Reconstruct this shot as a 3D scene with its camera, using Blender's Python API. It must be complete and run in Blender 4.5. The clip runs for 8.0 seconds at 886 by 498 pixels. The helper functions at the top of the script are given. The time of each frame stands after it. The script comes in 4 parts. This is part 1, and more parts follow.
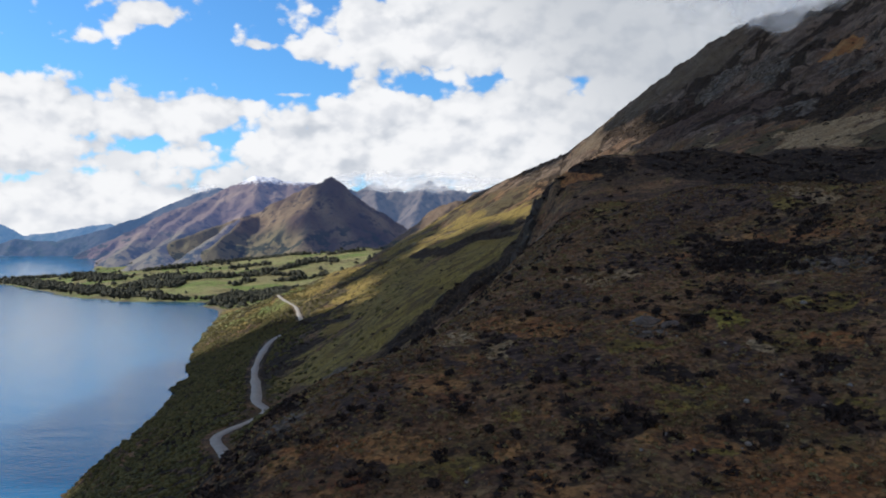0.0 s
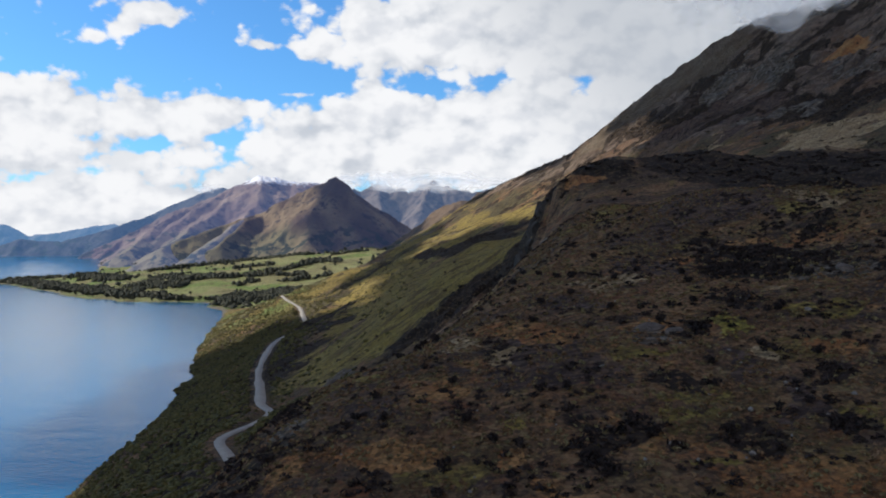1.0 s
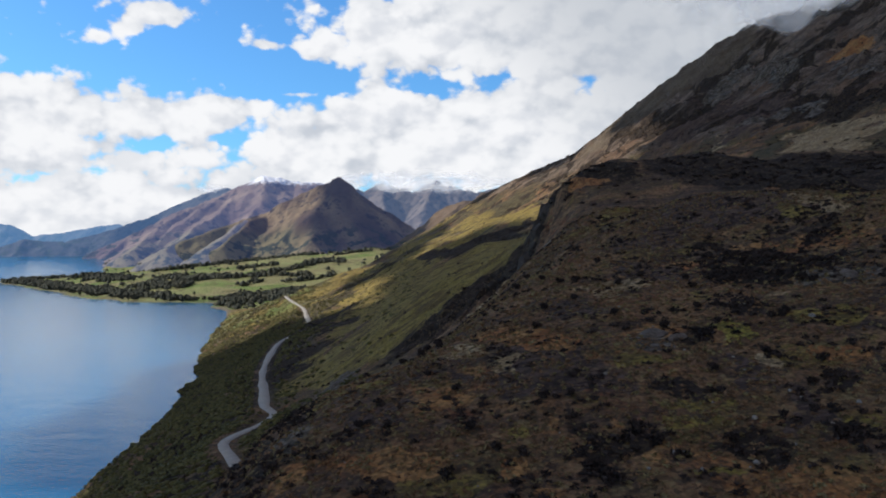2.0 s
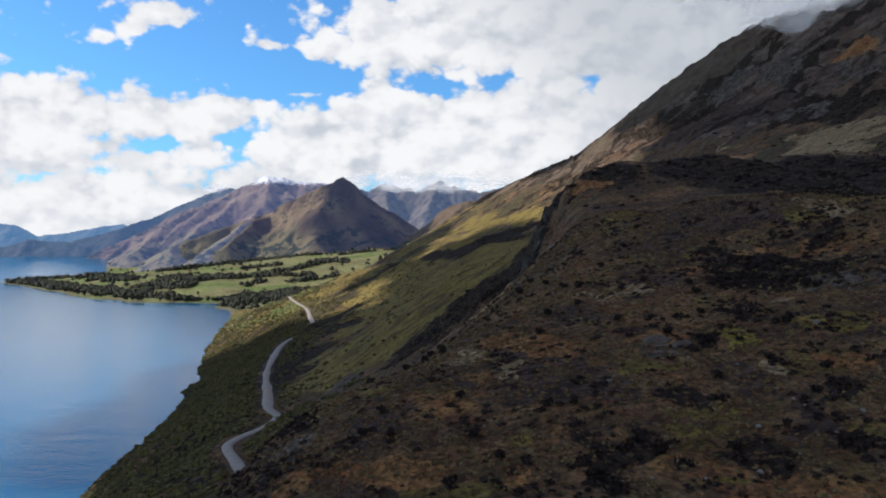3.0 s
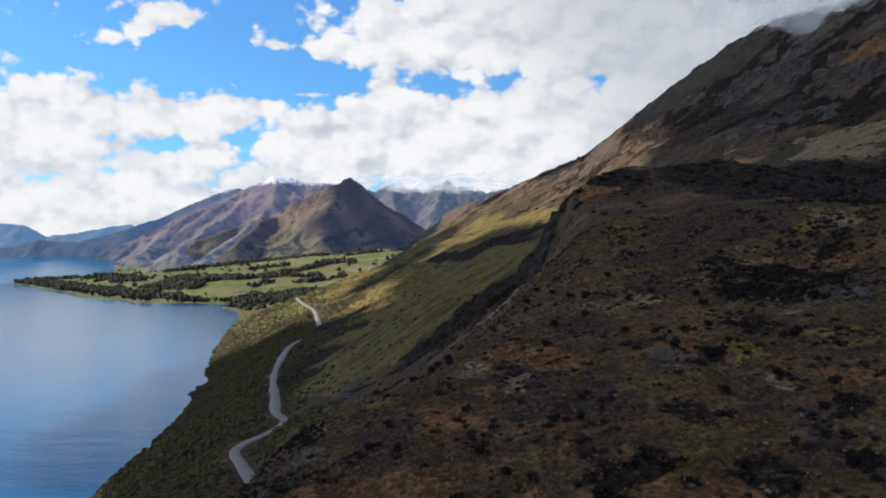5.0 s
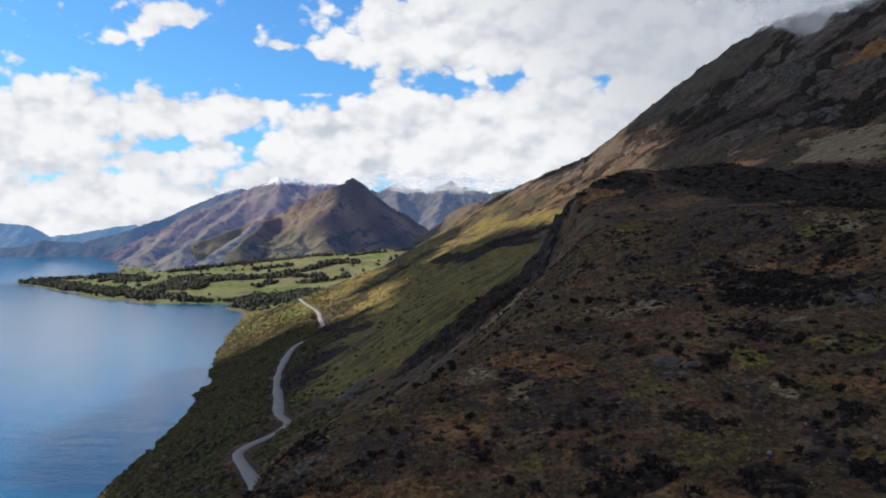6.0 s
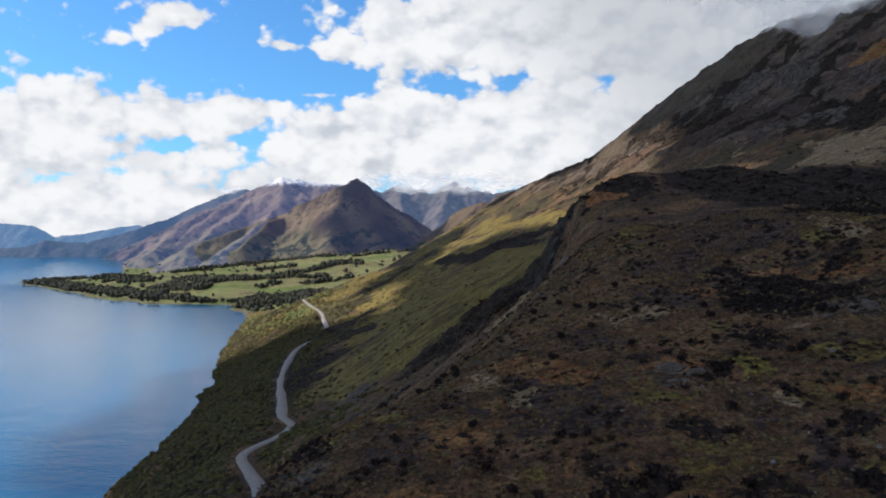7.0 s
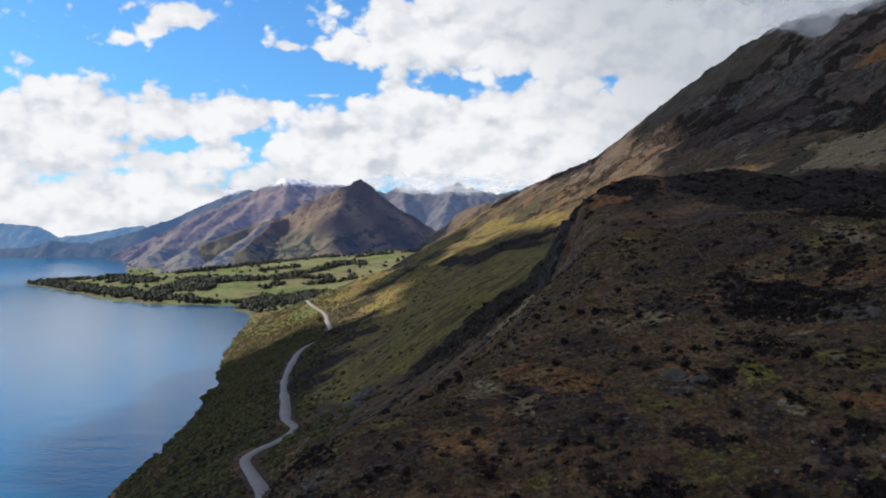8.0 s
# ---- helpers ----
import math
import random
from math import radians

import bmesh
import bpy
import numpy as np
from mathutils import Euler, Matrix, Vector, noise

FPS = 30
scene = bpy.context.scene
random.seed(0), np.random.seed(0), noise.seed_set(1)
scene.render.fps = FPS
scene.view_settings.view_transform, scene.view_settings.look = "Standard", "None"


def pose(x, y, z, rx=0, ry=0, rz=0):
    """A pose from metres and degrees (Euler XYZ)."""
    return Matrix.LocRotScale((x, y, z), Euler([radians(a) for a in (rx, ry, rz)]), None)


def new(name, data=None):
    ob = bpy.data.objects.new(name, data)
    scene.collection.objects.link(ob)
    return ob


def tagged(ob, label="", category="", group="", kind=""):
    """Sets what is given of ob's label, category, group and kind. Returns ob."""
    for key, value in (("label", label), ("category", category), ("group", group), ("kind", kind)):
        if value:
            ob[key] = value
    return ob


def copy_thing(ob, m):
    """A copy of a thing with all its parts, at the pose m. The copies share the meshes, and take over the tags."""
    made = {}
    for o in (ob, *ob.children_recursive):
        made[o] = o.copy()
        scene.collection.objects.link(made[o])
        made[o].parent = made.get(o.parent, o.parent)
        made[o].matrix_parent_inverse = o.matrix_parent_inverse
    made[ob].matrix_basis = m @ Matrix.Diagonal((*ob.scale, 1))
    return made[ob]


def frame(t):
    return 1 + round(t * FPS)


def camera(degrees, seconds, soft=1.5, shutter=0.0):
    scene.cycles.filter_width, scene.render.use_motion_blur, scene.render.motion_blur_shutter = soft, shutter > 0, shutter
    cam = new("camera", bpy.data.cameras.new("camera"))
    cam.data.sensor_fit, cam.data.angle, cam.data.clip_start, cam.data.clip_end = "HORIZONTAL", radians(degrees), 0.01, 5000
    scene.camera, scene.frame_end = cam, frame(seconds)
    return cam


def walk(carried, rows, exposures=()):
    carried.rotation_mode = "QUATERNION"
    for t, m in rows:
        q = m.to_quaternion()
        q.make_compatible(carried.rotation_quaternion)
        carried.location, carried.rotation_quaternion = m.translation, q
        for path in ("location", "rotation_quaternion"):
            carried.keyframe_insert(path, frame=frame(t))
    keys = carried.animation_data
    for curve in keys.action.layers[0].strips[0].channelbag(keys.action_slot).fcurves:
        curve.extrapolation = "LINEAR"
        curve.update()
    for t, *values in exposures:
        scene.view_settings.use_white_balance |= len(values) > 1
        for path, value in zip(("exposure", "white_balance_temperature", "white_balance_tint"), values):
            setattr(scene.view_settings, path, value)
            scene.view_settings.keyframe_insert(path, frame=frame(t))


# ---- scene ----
import collections

# The camera rises slowly beside a mountainside above a lake and turns a little to its left.
cam = camera(57.4, 8.0, soft=1.9)
RISE = (
    (0.0, -0.13, -0.05, 143.00, 89.695, -0.070, -1.022),
    (0.5, -0.12, -0.03, 143.62, 89.684, -0.046, -0.890),
    (1.0, -0.10, -0.02, 144.25, 89.675, -0.028, -0.759),
    (1.5, -0.08, -0.01, 144.87, 89.666, -0.014, -0.630),
    (3.0, -0.03, 0.01, 146.75, 89.646, 0.005, -0.249),
    (3.5, -0.02, 0.00, 147.37, 89.642, 0.004, -0.124),
    (4.0, 0.00, 0.00, 148.00, 89.640, 0.000, 0.000),
    (4.5, 0.01, -0.01, 148.62, 89.639, -0.006, 0.123),
    (6.0, 0.06, -0.05, 150.50, 89.649, -0.038, 0.490),
    (6.5, 0.07, -0.07, 151.12, 89.656, -0.052, 0.612),
    (7.0, 0.08, -0.10, 151.75, 89.666, -0.066, 0.734),
    (7.5, 0.10, -0.12, 152.37, 89.679, -0.081, 0.855),
    (8.0, 0.11, -0.15, 153.00, 89.694, -0.097, 0.977))
walk(cam, [(t, pose(x, y, z, rx, ry, rz)) for t, x, y, z, rx, ry, rz in RISE])

# ---------------------------------------------------------------- light
SUN_AZ, SUN_EL = radians(-80), radians(37)      # azimuth from the y axis, towards the lake
TO_SUN = Vector((math.sin(SUN_AZ) * math.cos(SUN_EL), math.cos(SUN_AZ) * math.cos(SUN_EL), math.sin(SUN_EL)))
scene.view_settings.exposure = 0.0
sun = new("sun", bpy.data.lights.new("sun", "SUN"))
sun.data.energy, sun.data.angle, sun.data.color = 5.0, radians(0.9), (1.0, 0.93, 0.82)
sun.matrix_world = TO_SUN.to_track_quat("Z", "Y").to_matrix().to_4x4()


class Nodes:
    """A small writer of node trees."""

    def __init__(self, tree):
        self.tree = tree
        tree.nodes.clear()

    def put(self, kind, **values):
        node = self.tree.nodes.new(kind)
        for key, value in values.items():
            setattr(node, key, value)
        return node

    def plug(self, socket, value):
        if isinstance(value, bpy.types.NodeSocket):
            self.tree.links.new(value, socket)
        elif isinstance(value, (tuple, list)) and len(value) == 3 and socket.type == "RGBA":
            socket.default_value = (*value, 1)
        else:
            socket.default_value = value

    def calc(self, what, a, b=0.0, c=0.0, clamp=False):
        node = self.put("ShaderNodeMath", operation=what, use_clamp=clamp)
        for socket, value in zip(node.inputs, (a, b, c)):
            self.plug(socket, value)
        return node.outputs[0]

    def ramp(self, value, lo, hi, out_lo=0.0, out_hi=1.0, smooth=True):
        node = self.put("ShaderNodeMapRange", interpolation_type="SMOOTHSTEP" if smooth else "LINEAR", clamp=True)
        for socket, v in zip(node.inputs, (value, lo, hi, out_lo, out_hi)):
            self.plug(socket, v)
        return node.outputs[0]

    def noise(self, vector, scale, detail=4.0, rough=0.55, distort=0.0):
        node = self.put("ShaderNodeTexNoise")
        self.plug(node.inputs["Vector"], vector)
        node.inputs["Scale"].default_value, node.inputs["Detail"].default_value = scale, detail
        node.inputs["Roughness"].default_value, node.inputs["Distortion"].default_value = rough, distort
        return node.outputs["Fac"]

    def mix(self, factor, a, b, blend="MIX"):
        node = self.put("ShaderNodeMix", data_type="RGBA", blend_type=blend)
        self.plug(node.inputs[0], factor), self.plug(node.inputs[6], a), self.plug(node.inputs[7], b)
        return node.outputs[2]

    def vec(self, x, y, z):
        node = self.put("ShaderNodeCombineXYZ")
        for socket, v in zip(node.inputs, (x, y, z)):
            self.plug(socket, v)
        return node.outputs[0]


def sky_world():
    """Blue sky behind broken cumulus; the clouds are laid out by azimuth and elevation, in degrees, about the y axis."""
    world = bpy.data.worlds.new("sky")
    scene.world, world.use_nodes = world, True
    n = Nodes(world.node_tree)
    sky = n.put("ShaderNodeTexSky", sky_type="NISHITA", sun_disc=False, sun_elevation=SUN_EL, sun_rotation=SUN_AZ, altitude=400, ozone_density=2.0)
    away = n.put("ShaderNodeTexCoord").outputs["Generated"]
    split = n.put("ShaderNodeSeparateXYZ")
    n.plug(split.inputs[0], away)
    x, y, z = split.outputs
    az = n.calc("MULTIPLY", n.calc("ARCTAN2", x, y), 180 / math.pi)
    el = n.calc("MULTIPLY", n.calc("ARCSINE", z), 180 / math.pi)
    flat = n.vec(az, n.calc("MULTIPLY", el, 1.35), 0.0)
    # cloudiness: positive puts cloud, negative clears the sky: (azimuth, elevation, half width, half height, amount)
    field = None
    for a, e, w, h, amount in CLOUDS:
        dx = n.calc("DIVIDE", n.calc("SUBTRACT", az, a), w)
        dy = n.calc("DIVIDE", n.calc("SUBTRACT", el, e), h)
        r2 = n.calc("ADD", n.calc("MULTIPLY", dx, dx), n.calc("MULTIPLY", dy, dy))
        puff = n.calc("MULTIPLY", n.calc("EXPONENT", n.calc("MULTIPLY", r2, -1.0)), amount)
        field = puff if field is None else n.calc("ADD", field, puff)
    def puffs(vector, scale):
        warp = n.put("ShaderNodeTexNoise")
        n.plug(warp.inputs["Vector"], vector)
        warp.inputs["Scale"].default_value, warp.inputs["Detail"].default_value = scale * 1.4, 4.0
        push = n.put("ShaderNodeVectorMath", operation="MULTIPLY_ADD")
        n.plug(push.inputs[0], warp.outputs["Color"])
        push.inputs[1].default_value = (1.1 / scale, 1.1 / scale, 0.0)
        n.plug(push.inputs[2], vector)
        cell = n.put("ShaderNodeTexVoronoi", feature="SMOOTH_F1", voronoi_dimensions="2D")
        n.plug(cell.inputs["Vector"], push.outputs[0])
        cell.inputs["Scale"].default_value, cell.inputs["Smoothness"].default_value = scale, 0.35
        return n.calc("SUBTRACT", 0.55, cell.outputs["Distance"])

    def heap(vector, ragged):
        fine = n.calc("SUBTRACT", n.noise(vector, 0.8, 8.0, 0.56, 0.2), 0.5)
        return n.calc("ADD", n.calc("MULTIPLY_ADD", puffs(vector, 0.34), 1.0, n.calc("MULTIPLY", puffs(vector, 1.05), 0.55 if ragged > 0.5 else 0.34)), n.calc("MULTIPLY", fine, ragged))

    wide = n.calc("SUBTRACT", n.noise(flat, 0.11, 3.0, 0.5), 0.5)
    billow = heap(flat, 0.75)
    body = n.calc("ADD", n.calc("MULTIPLY_ADD", wide, 1.0, 0.05), n.calc("MULTIPLY", billow, 1.15))
    body = n.calc("ADD", body, field)
    cover = n.ramp(body, -0.05, 0.5)
    # each billow is bright towards the sun and greys below: compare with the heap a little higher up
    above = heap(n.vec(n.calc("ADD", az, -0.6), n.calc("MULTIPLY_ADD", el, 1.35, 1.1), 0.0), 0.2)
    tone = n.ramp(n.calc("SUBTRACT", heap(flat, 0.2), above), -0.62, 0.3)
    base = n.calc("SUBTRACT", n.noise(flat, 0.2, 3.0, 0.5), n.noise(n.vec(az, n.calc("MULTIPLY_ADD", el, 1.35, 2.4), 0.0), 0.2, 3.0, 0.5))
    under = n.ramp(n.calc("SUBTRACT", base, n.calc("MULTIPLY", n.calc("SUBTRACT", 0.9, body), 0.12)), 0.06, -0.2)
    grey = n.mix(under, (0.78, 0.81, 0.87), (0.62, 0.665, 0.74))
    cloud = n.mix(tone, grey, n.mix(under, (1.0, 1.01, 1.035), (0.85, 0.875, 0.92)))
    heavy = n.ramp(n.calc("ADD", az, n.calc("MULTIPLY", el, 0.9)), 11.0, 27.0, 0.0, 0.85)
    cloud = n.mix(heavy, cloud, n.mix(tone, (0.50, 0.545, 0.615), (0.57, 0.61, 0.67)))
    cloud = n.mix(n.ramp(el, 17.0, 38.0), cloud, (0.405, 0.345, 0.3))         # overhead, the grey underside of the same cloud
    blue = n.mix(1.0, sky.outputs[0], SKY_TINT, "MULTIPLY")
    back_blue = n.put("ShaderNodeBackground")
    n.plug(back_blue.inputs[0], blue)
    back_blue.inputs[1].default_value = 0.135
    back_cloud = n.put("ShaderNodeBackground")
    n.plug(back_cloud.inputs[0], cloud)
    back_cloud.inputs[1].default_value = CLOUD_LIGHT
    both = n.put("ShaderNodeMixShader")
    n.plug(both.inputs[0], cover)
    n.plug(both.inputs[1], back_blue.outputs[0]), n.plug(both.inputs[2], back_cloud.outputs[0])
    n.plug(n.put("ShaderNodeOutputWorld").inputs[0], both.outputs[0])


SKY_TINT, CLOUD_LIGHT = (0.46, 0.91, 1.3), 0.93
CUMULUS = (
    (-26.9, 7.5, 3.8, 2.5, 1.50), (-25.2, 9.1, 1.7, 1.3, 1.00), (-19.8, 8.4, 3.8, 1.5, 1.50), (-15.6, 8.9, 2.4, 1.2, 1.20),
    (-13.0, 9.3, 2.0, 0.6, 0.90), (-25.0, 5.3, 7.1, 1.2, 0.70), (-22.7, 3.0, 11.9, 1.7, 1.50), (-7.7, 6.5, 7.5, 2.5, 1.50),
    (0.6, 7.6, 9.5, 3.0, 1.50), (8.9, 6.3, 7.9, 3.6, 1.30), (-3.7, 14.3, 4.8, 1.9, 1.50), (4.6, 14.8, 8.3, 3.2, 1.50),
    (16.4, 13.2, 9.5, 6.0, 1.60), (-8.6, 13.0, 1.6, 0.8, 0.80), (-4.1, 11.0, 1.8, 1.0, 0.90), (-3.7, 9.3, 3.6, 1.0, 0.80), (24.0, 9.0, 12.0, 9.0, 1.2), (-22.0, 0.6, 16.0, 1.6, 1.0),
    (-16.6, 6.7, 1.3, 0.6, 0.6), (-22.0, 6.4, 1.3, 0.6, 0.6), (-19.3, 5.6, 2.6, 0.5, 0.45))
SCRAPS = (
    (-18.8, 14.9, 1.9, 0.8, 1.40), (-20.9, 14.0, 1.2, 0.55, 1.10), (-22.4, 13.3, 1.0, 0.4, 0.95), (-12.3, 13.6, 1.5, 0.55, 0.62),
    (-11.1, 13.5, 1.6, 0.4, 0.60), (-24.9, 13.7, 0.4, 0.4, 0.45), (-9.8, 10.3, 1.4, 0.2, 0.75))
GAPS = (
    (0.0, 8.0, 36.0, 14.0, -0.95), (-17.0, 12.2, 7.0, 1.4, -0.35), (-27.0, 14.0, 4.0, 3.0, -0.35), (-1.5, 10.9, 2.4, 0.5, -0.6), (0.6, 11.0, 1.8, 0.5, -0.5), (4.0, 11.5, 1.6, 0.5, -0.62), (11.3, 10.6, 1.9, 0.9, -0.9),
    (9.9, 9.0, 0.8, 0.6, -0.80), (-18.9, 6.6, 1.6, 0.5, -0.62), (-26.3, 4.0, 2.2, 0.6, -0.85), (-14.5, 7.1, 1.1, 0.5, -0.55),
    (-7.7, 11.3, 2.4, 0.9, -0.70), (-24.7, 4.7, 1.6, 0.4, -0.50))
CLOUDS = CUMULUS + SCRAPS + GAPS
sky_world()

# ---------------------------------------------------------------- the lie of the land, as sampled functions
RNG = np.random.default_rng(7)
LATTICE = RNG.random((512, 512)).astype(np.float32)


def vnoise(x, y):
    """Smooth value noise, -1 to 1, one cell a unit."""
    xi, yi = np.floor(x).astype(np.int64), np.floor(y).astype(np.int64)
    fx, fy = x - xi, y - yi
    fx, fy = fx * fx * fx * (fx * (fx * 6 - 15) + 10), fy * fy * fy * (fy * (fy * 6 - 15) + 10)
    a, b = LATTICE[yi & 511, xi & 511], LATTICE[yi & 511, (xi + 1) & 511]
    c, d = LATTICE[(yi + 1) & 511, xi & 511], LATTICE[(yi + 1) & 511, (xi + 1) & 511]
    return (a + (b - a) * fx) * (1 - fy) * 2 + (c + (d - c) * fx) * fy * 2 - 1


def fbm(x, y, octaves=4, gain=0.5, turn=0.6):
    total, amp = 0.0, 1.0
    c, s = math.cos(turn), math.sin(turn)
    for k in range(octaves):
        total = total + amp * vnoise(x + 17.3 * k, y - 9.1 * k)
        x, y, amp = (x * c - y * s) * 2.03, (x * s + y * c) * 2.03, amp * gain
    return total


def step(lo, hi, v):
    u = np.clip((v - lo) / (hi - lo), 0, 1)
    return u * u * (3 - 2 * u)


# Cross-sections of the mountainside: distance north, then (distance east, height) from the lake bed to the top.
SECTIONS = (
    (-900, ((-500, -60), (-300, 0), (-150, 60), (0, 110), (300, 260), (1000, 520))),
    (-150, ((-330, -40), (-230, 0), (-120, 45), (-40, 70), (0, 78), (60, 95), (150, 130), (300, 195), (600, 330), (1200, 520))),
    (0, ((-310, -40), (-195, 0), (-120, 40), (-60, 62), (0, 82), (50, 95), (100, 112), (200, 152), (400, 240), (1200, 520))),
    (120, ((-310, -40), (-200, 0), (-110, 46), (-66, 76), (-50, 90), (-36, 108), (-28, 111), (-15, 115), (0, 117), (48, 119), (90, 128), (140, 146), (250, 188), (450, 275), (1200, 520))),
    (165, ((-310, -40), (-200, 0), (-110, 48), (-68, 66), (-48, 86), (-34, 114), (-25, 119), (-15, 122.5), (2, 127), (12, 127.5), (50, 133), (75, 137), (110, 147), (180, 170), (300, 205), (1200, 520))),
    (210, ((-310, -40), (-200, 0), (-110, 50), (-70, 60), (-28, 90), (-8, 108), (5, 126), (17, 135), (48, 142), (70, 142), (88, 146), (109, 158), (180, 178), (300, 212), (1200, 520))),
    (240, ((-310, -40), (-204, 0), (-105, 54), (-65, 66), (-8, 100), (18, 128), (33, 144), (57, 157), (84, 167), (101, 169), (112, 164), (124, 158), (150, 162), (300, 212), (1200, 520))),
    (275, ((-310, -40), (-204, 0), (-105, 54), (-65, 66), (-8, 98), (22, 128), (37, 146), (57, 151), (90, 155), (150, 163), (220, 180), (300, 212), (1200, 520))),
    (345, ((-310, -40), (-205, 0), (-112, 50), (-90, 59), (-56, 74), (-20, 95), (18, 118), (40, 134), (49, 163), (60, 171), (90, 173), (157, 177), (250, 192), (400, 255), (1200, 520))),
    (385, ((-310, -40), (-205, 0), (-112, 50), (-90, 59), (-56, 74), (-20, 95), (24, 122), (46, 140), (54, 172), (66, 183), (86, 190), (157, 192), (240, 193), (400, 260), (1200, 520))),
    (450, ((-310, -45), (-203, 0), (-122, 52), (-85, 58), (-38, 92), (10, 130), (40, 144), (80, 153), (150, 168), (260, 204), (400, 268), (1200, 540))),
    (600, ((-330, -45), (-214, 0), (-130, 52), (-80, 71), (-39, 95), (20, 125), (80, 150), (135, 170), (200, 196), (263, 229), (300, 236), (350, 250), (500, 320), (1200, 600))),
    (850, ((-380, -50), (-255, 0), (-156, 50), (-110, 64), (-80, 83), (0, 120), (80, 153), (160, 188), (271, 250), (394, 323), (600, 440), (1200, 700))),
    (1100, ((-450, -55), (-320, 0), (-185, 54), (-130, 80), (-85, 104), (-10, 136), (80, 175), (160, 217), (248, 270), (433, 366), (490, 408), (560, 452), (640, 488), (800, 520), (1200, 540))),
    (1350, ((-500, -55), (-372, 0), (-248, 56), (-180, 75), (-100, 108), (0, 148), (137, 203), (250, 278), (362, 380), (450, 477), (510, 525), (560, 543), (620, 552), (720, 556), (1200, 560))),
    (1620, ((-560, -55), (-428, 0), (-330, 26), (-220, 72), (-100, 118), (0, 165), (100, 222), (200, 285), (310, 355), (420, 440), (520, 490), (600, 510), (1200, 540))),
    (2000, ((-700, -55), (-540, 0), (-400, 22), (-260, 62), (-120, 116), (0, 184), (90, 240), (160, 285), (260, 320), (420, 345), (1200, 420))),
    (2600, ((-2000, 40), (-500, 55), (-300, 80), (-170, 128), (-40, 192), (30, 228), (120, 285), (250, 320), (500, 340), (1200, 380))),
    (3200, ((-2000, 90), (-500, 95), (-300, 102), (-150, 120), (0, 150), (150, 200), (400, 260), (1200, 300))),
    (4900, ((-2000, 120), (1200, 150))))
GX, GY = np.arange(-2600, 2601, 4.0), np.arange(-900, 4901, 5.0)


def blur(table, sigma, axis):
    n = int(3 * sigma) + 1
    k = np.exp(-0.5 * (np.arange(-n, n + 1) / sigma) ** 2)
    k /= k.sum()
    pad = [(n, n) if a == axis else (0, 0) for a in (0, 1)]
    wide, out = np.pad(table, pad, mode="edge"), np.zeros_like(table)
    for i, w in enumerate(k):
        out += w * (wide[i:i + table.shape[0]] if axis == 0 else wide[:, i:i + table.shape[1]])
    return out


def lay_sections():
    lines = np.array([np.interp(GX, *zip(*line)) for _, line in SECTIONS])
    at = np.array([y for y, _ in SECTIONS], float)
    k = np.clip(np.searchsorted(at, GY, side="right") - 1, 0, len(at) - 2)
    f = ((GY - at[k]) / (at[k + 1] - at[k]))[:, None]
    table = lines[k] * (1 - f) + lines[k + 1] * f
    table = blur(table, 1.6, 1)
    near, far = blur(table, 3.5, 0), blur(blur(table, 16.0, 0), 4.0, 1)
    w = step(450, 900, GY)[:, None]
    return near * (1 - w) + far * w


HILL = lay_sections()


def sample(table, x, y):
    u, v = np.clip((x - GX[0]) / 4.0, 0, len(GX) - 1.001), np.clip((y - GY[0]) / 5.0, 0, len(GY) - 1.001)
    i, j = u.astype(int), v.astype(int)
    fu, fv = u - i, v - j
    return (table[j, i] * (1 - fu) + table[j, i + 1] * fu) * (1 - fv) + (table[j + 1, i] * (1 - fu) + table[j + 1, i + 1] * fu) * fv


def along(points, step_len=6.0):
    """A smooth curve through points (Catmull-Rom), sampled about every step_len."""
    p = np.array([points[0], *points, points[-1]], float)
    out = []
    for k in range(1, len(p) - 2):
        m = max(2, int(np.linalg.norm(p[k + 1] - p[k]) / step_len))
        for t in np.arange(m) / m:
            out.append(0.5 * (2 * p[k] + (p[k + 1] - p[k - 1]) * t + (2 * p[k - 1] - 5 * p[k] + 4 * p[k + 1] - p[k + 2]) * t * t
                              + (3 * p[k] - p[k - 1] - 3 * p[k + 1] + p[k + 2]) * t ** 3))
    out.append(p[-2])
    return np.array(out)


def near_line(line, x, y):
    """Distance from each (x, y) to a polyline, and the nearest place along it (0 to 1, by points)."""
    best, where = np.full(x.shape, 1e9), np.zeros(x.shape)
    n = len(line) - 1
    for k in range(n):
        a, d = line[k, :2], line[k + 1, :2] - line[k, :2]
        t = np.clip(((x - a[0]) * d[0] + (y - a[1]) * d[1]) / (d @ d + 1e-9), 0, 1)
        q = np.hypot(x - a[0] - t * d[0], y - a[1] - t * d[1])
        closer = q < best
        best, where = np.where(closer, q, best), np.where(closer, (k + t) / n, where)
    return best, where


ROAD = along(((-70, 150, 62), (-62, 230, 62), (-68, 285, 62), (-80, 318, 61), (-91, 346, 60), (-91, 372, 58), (-85, 398, 57), (-84, 422, 57), (-93, 440, 57),
              (-104, 490, 56), (-122, 570, 55), (-137, 670, 54), (-147, 770, 53), (-140, 840, 54), (-143, 910, 56), (-160, 1000, 57), (-184, 1120, 57),
              (-225, 1260, 57), (-252, 1360, 58), (-262, 1460, 50), (-266, 1496, 46)), 8.0)
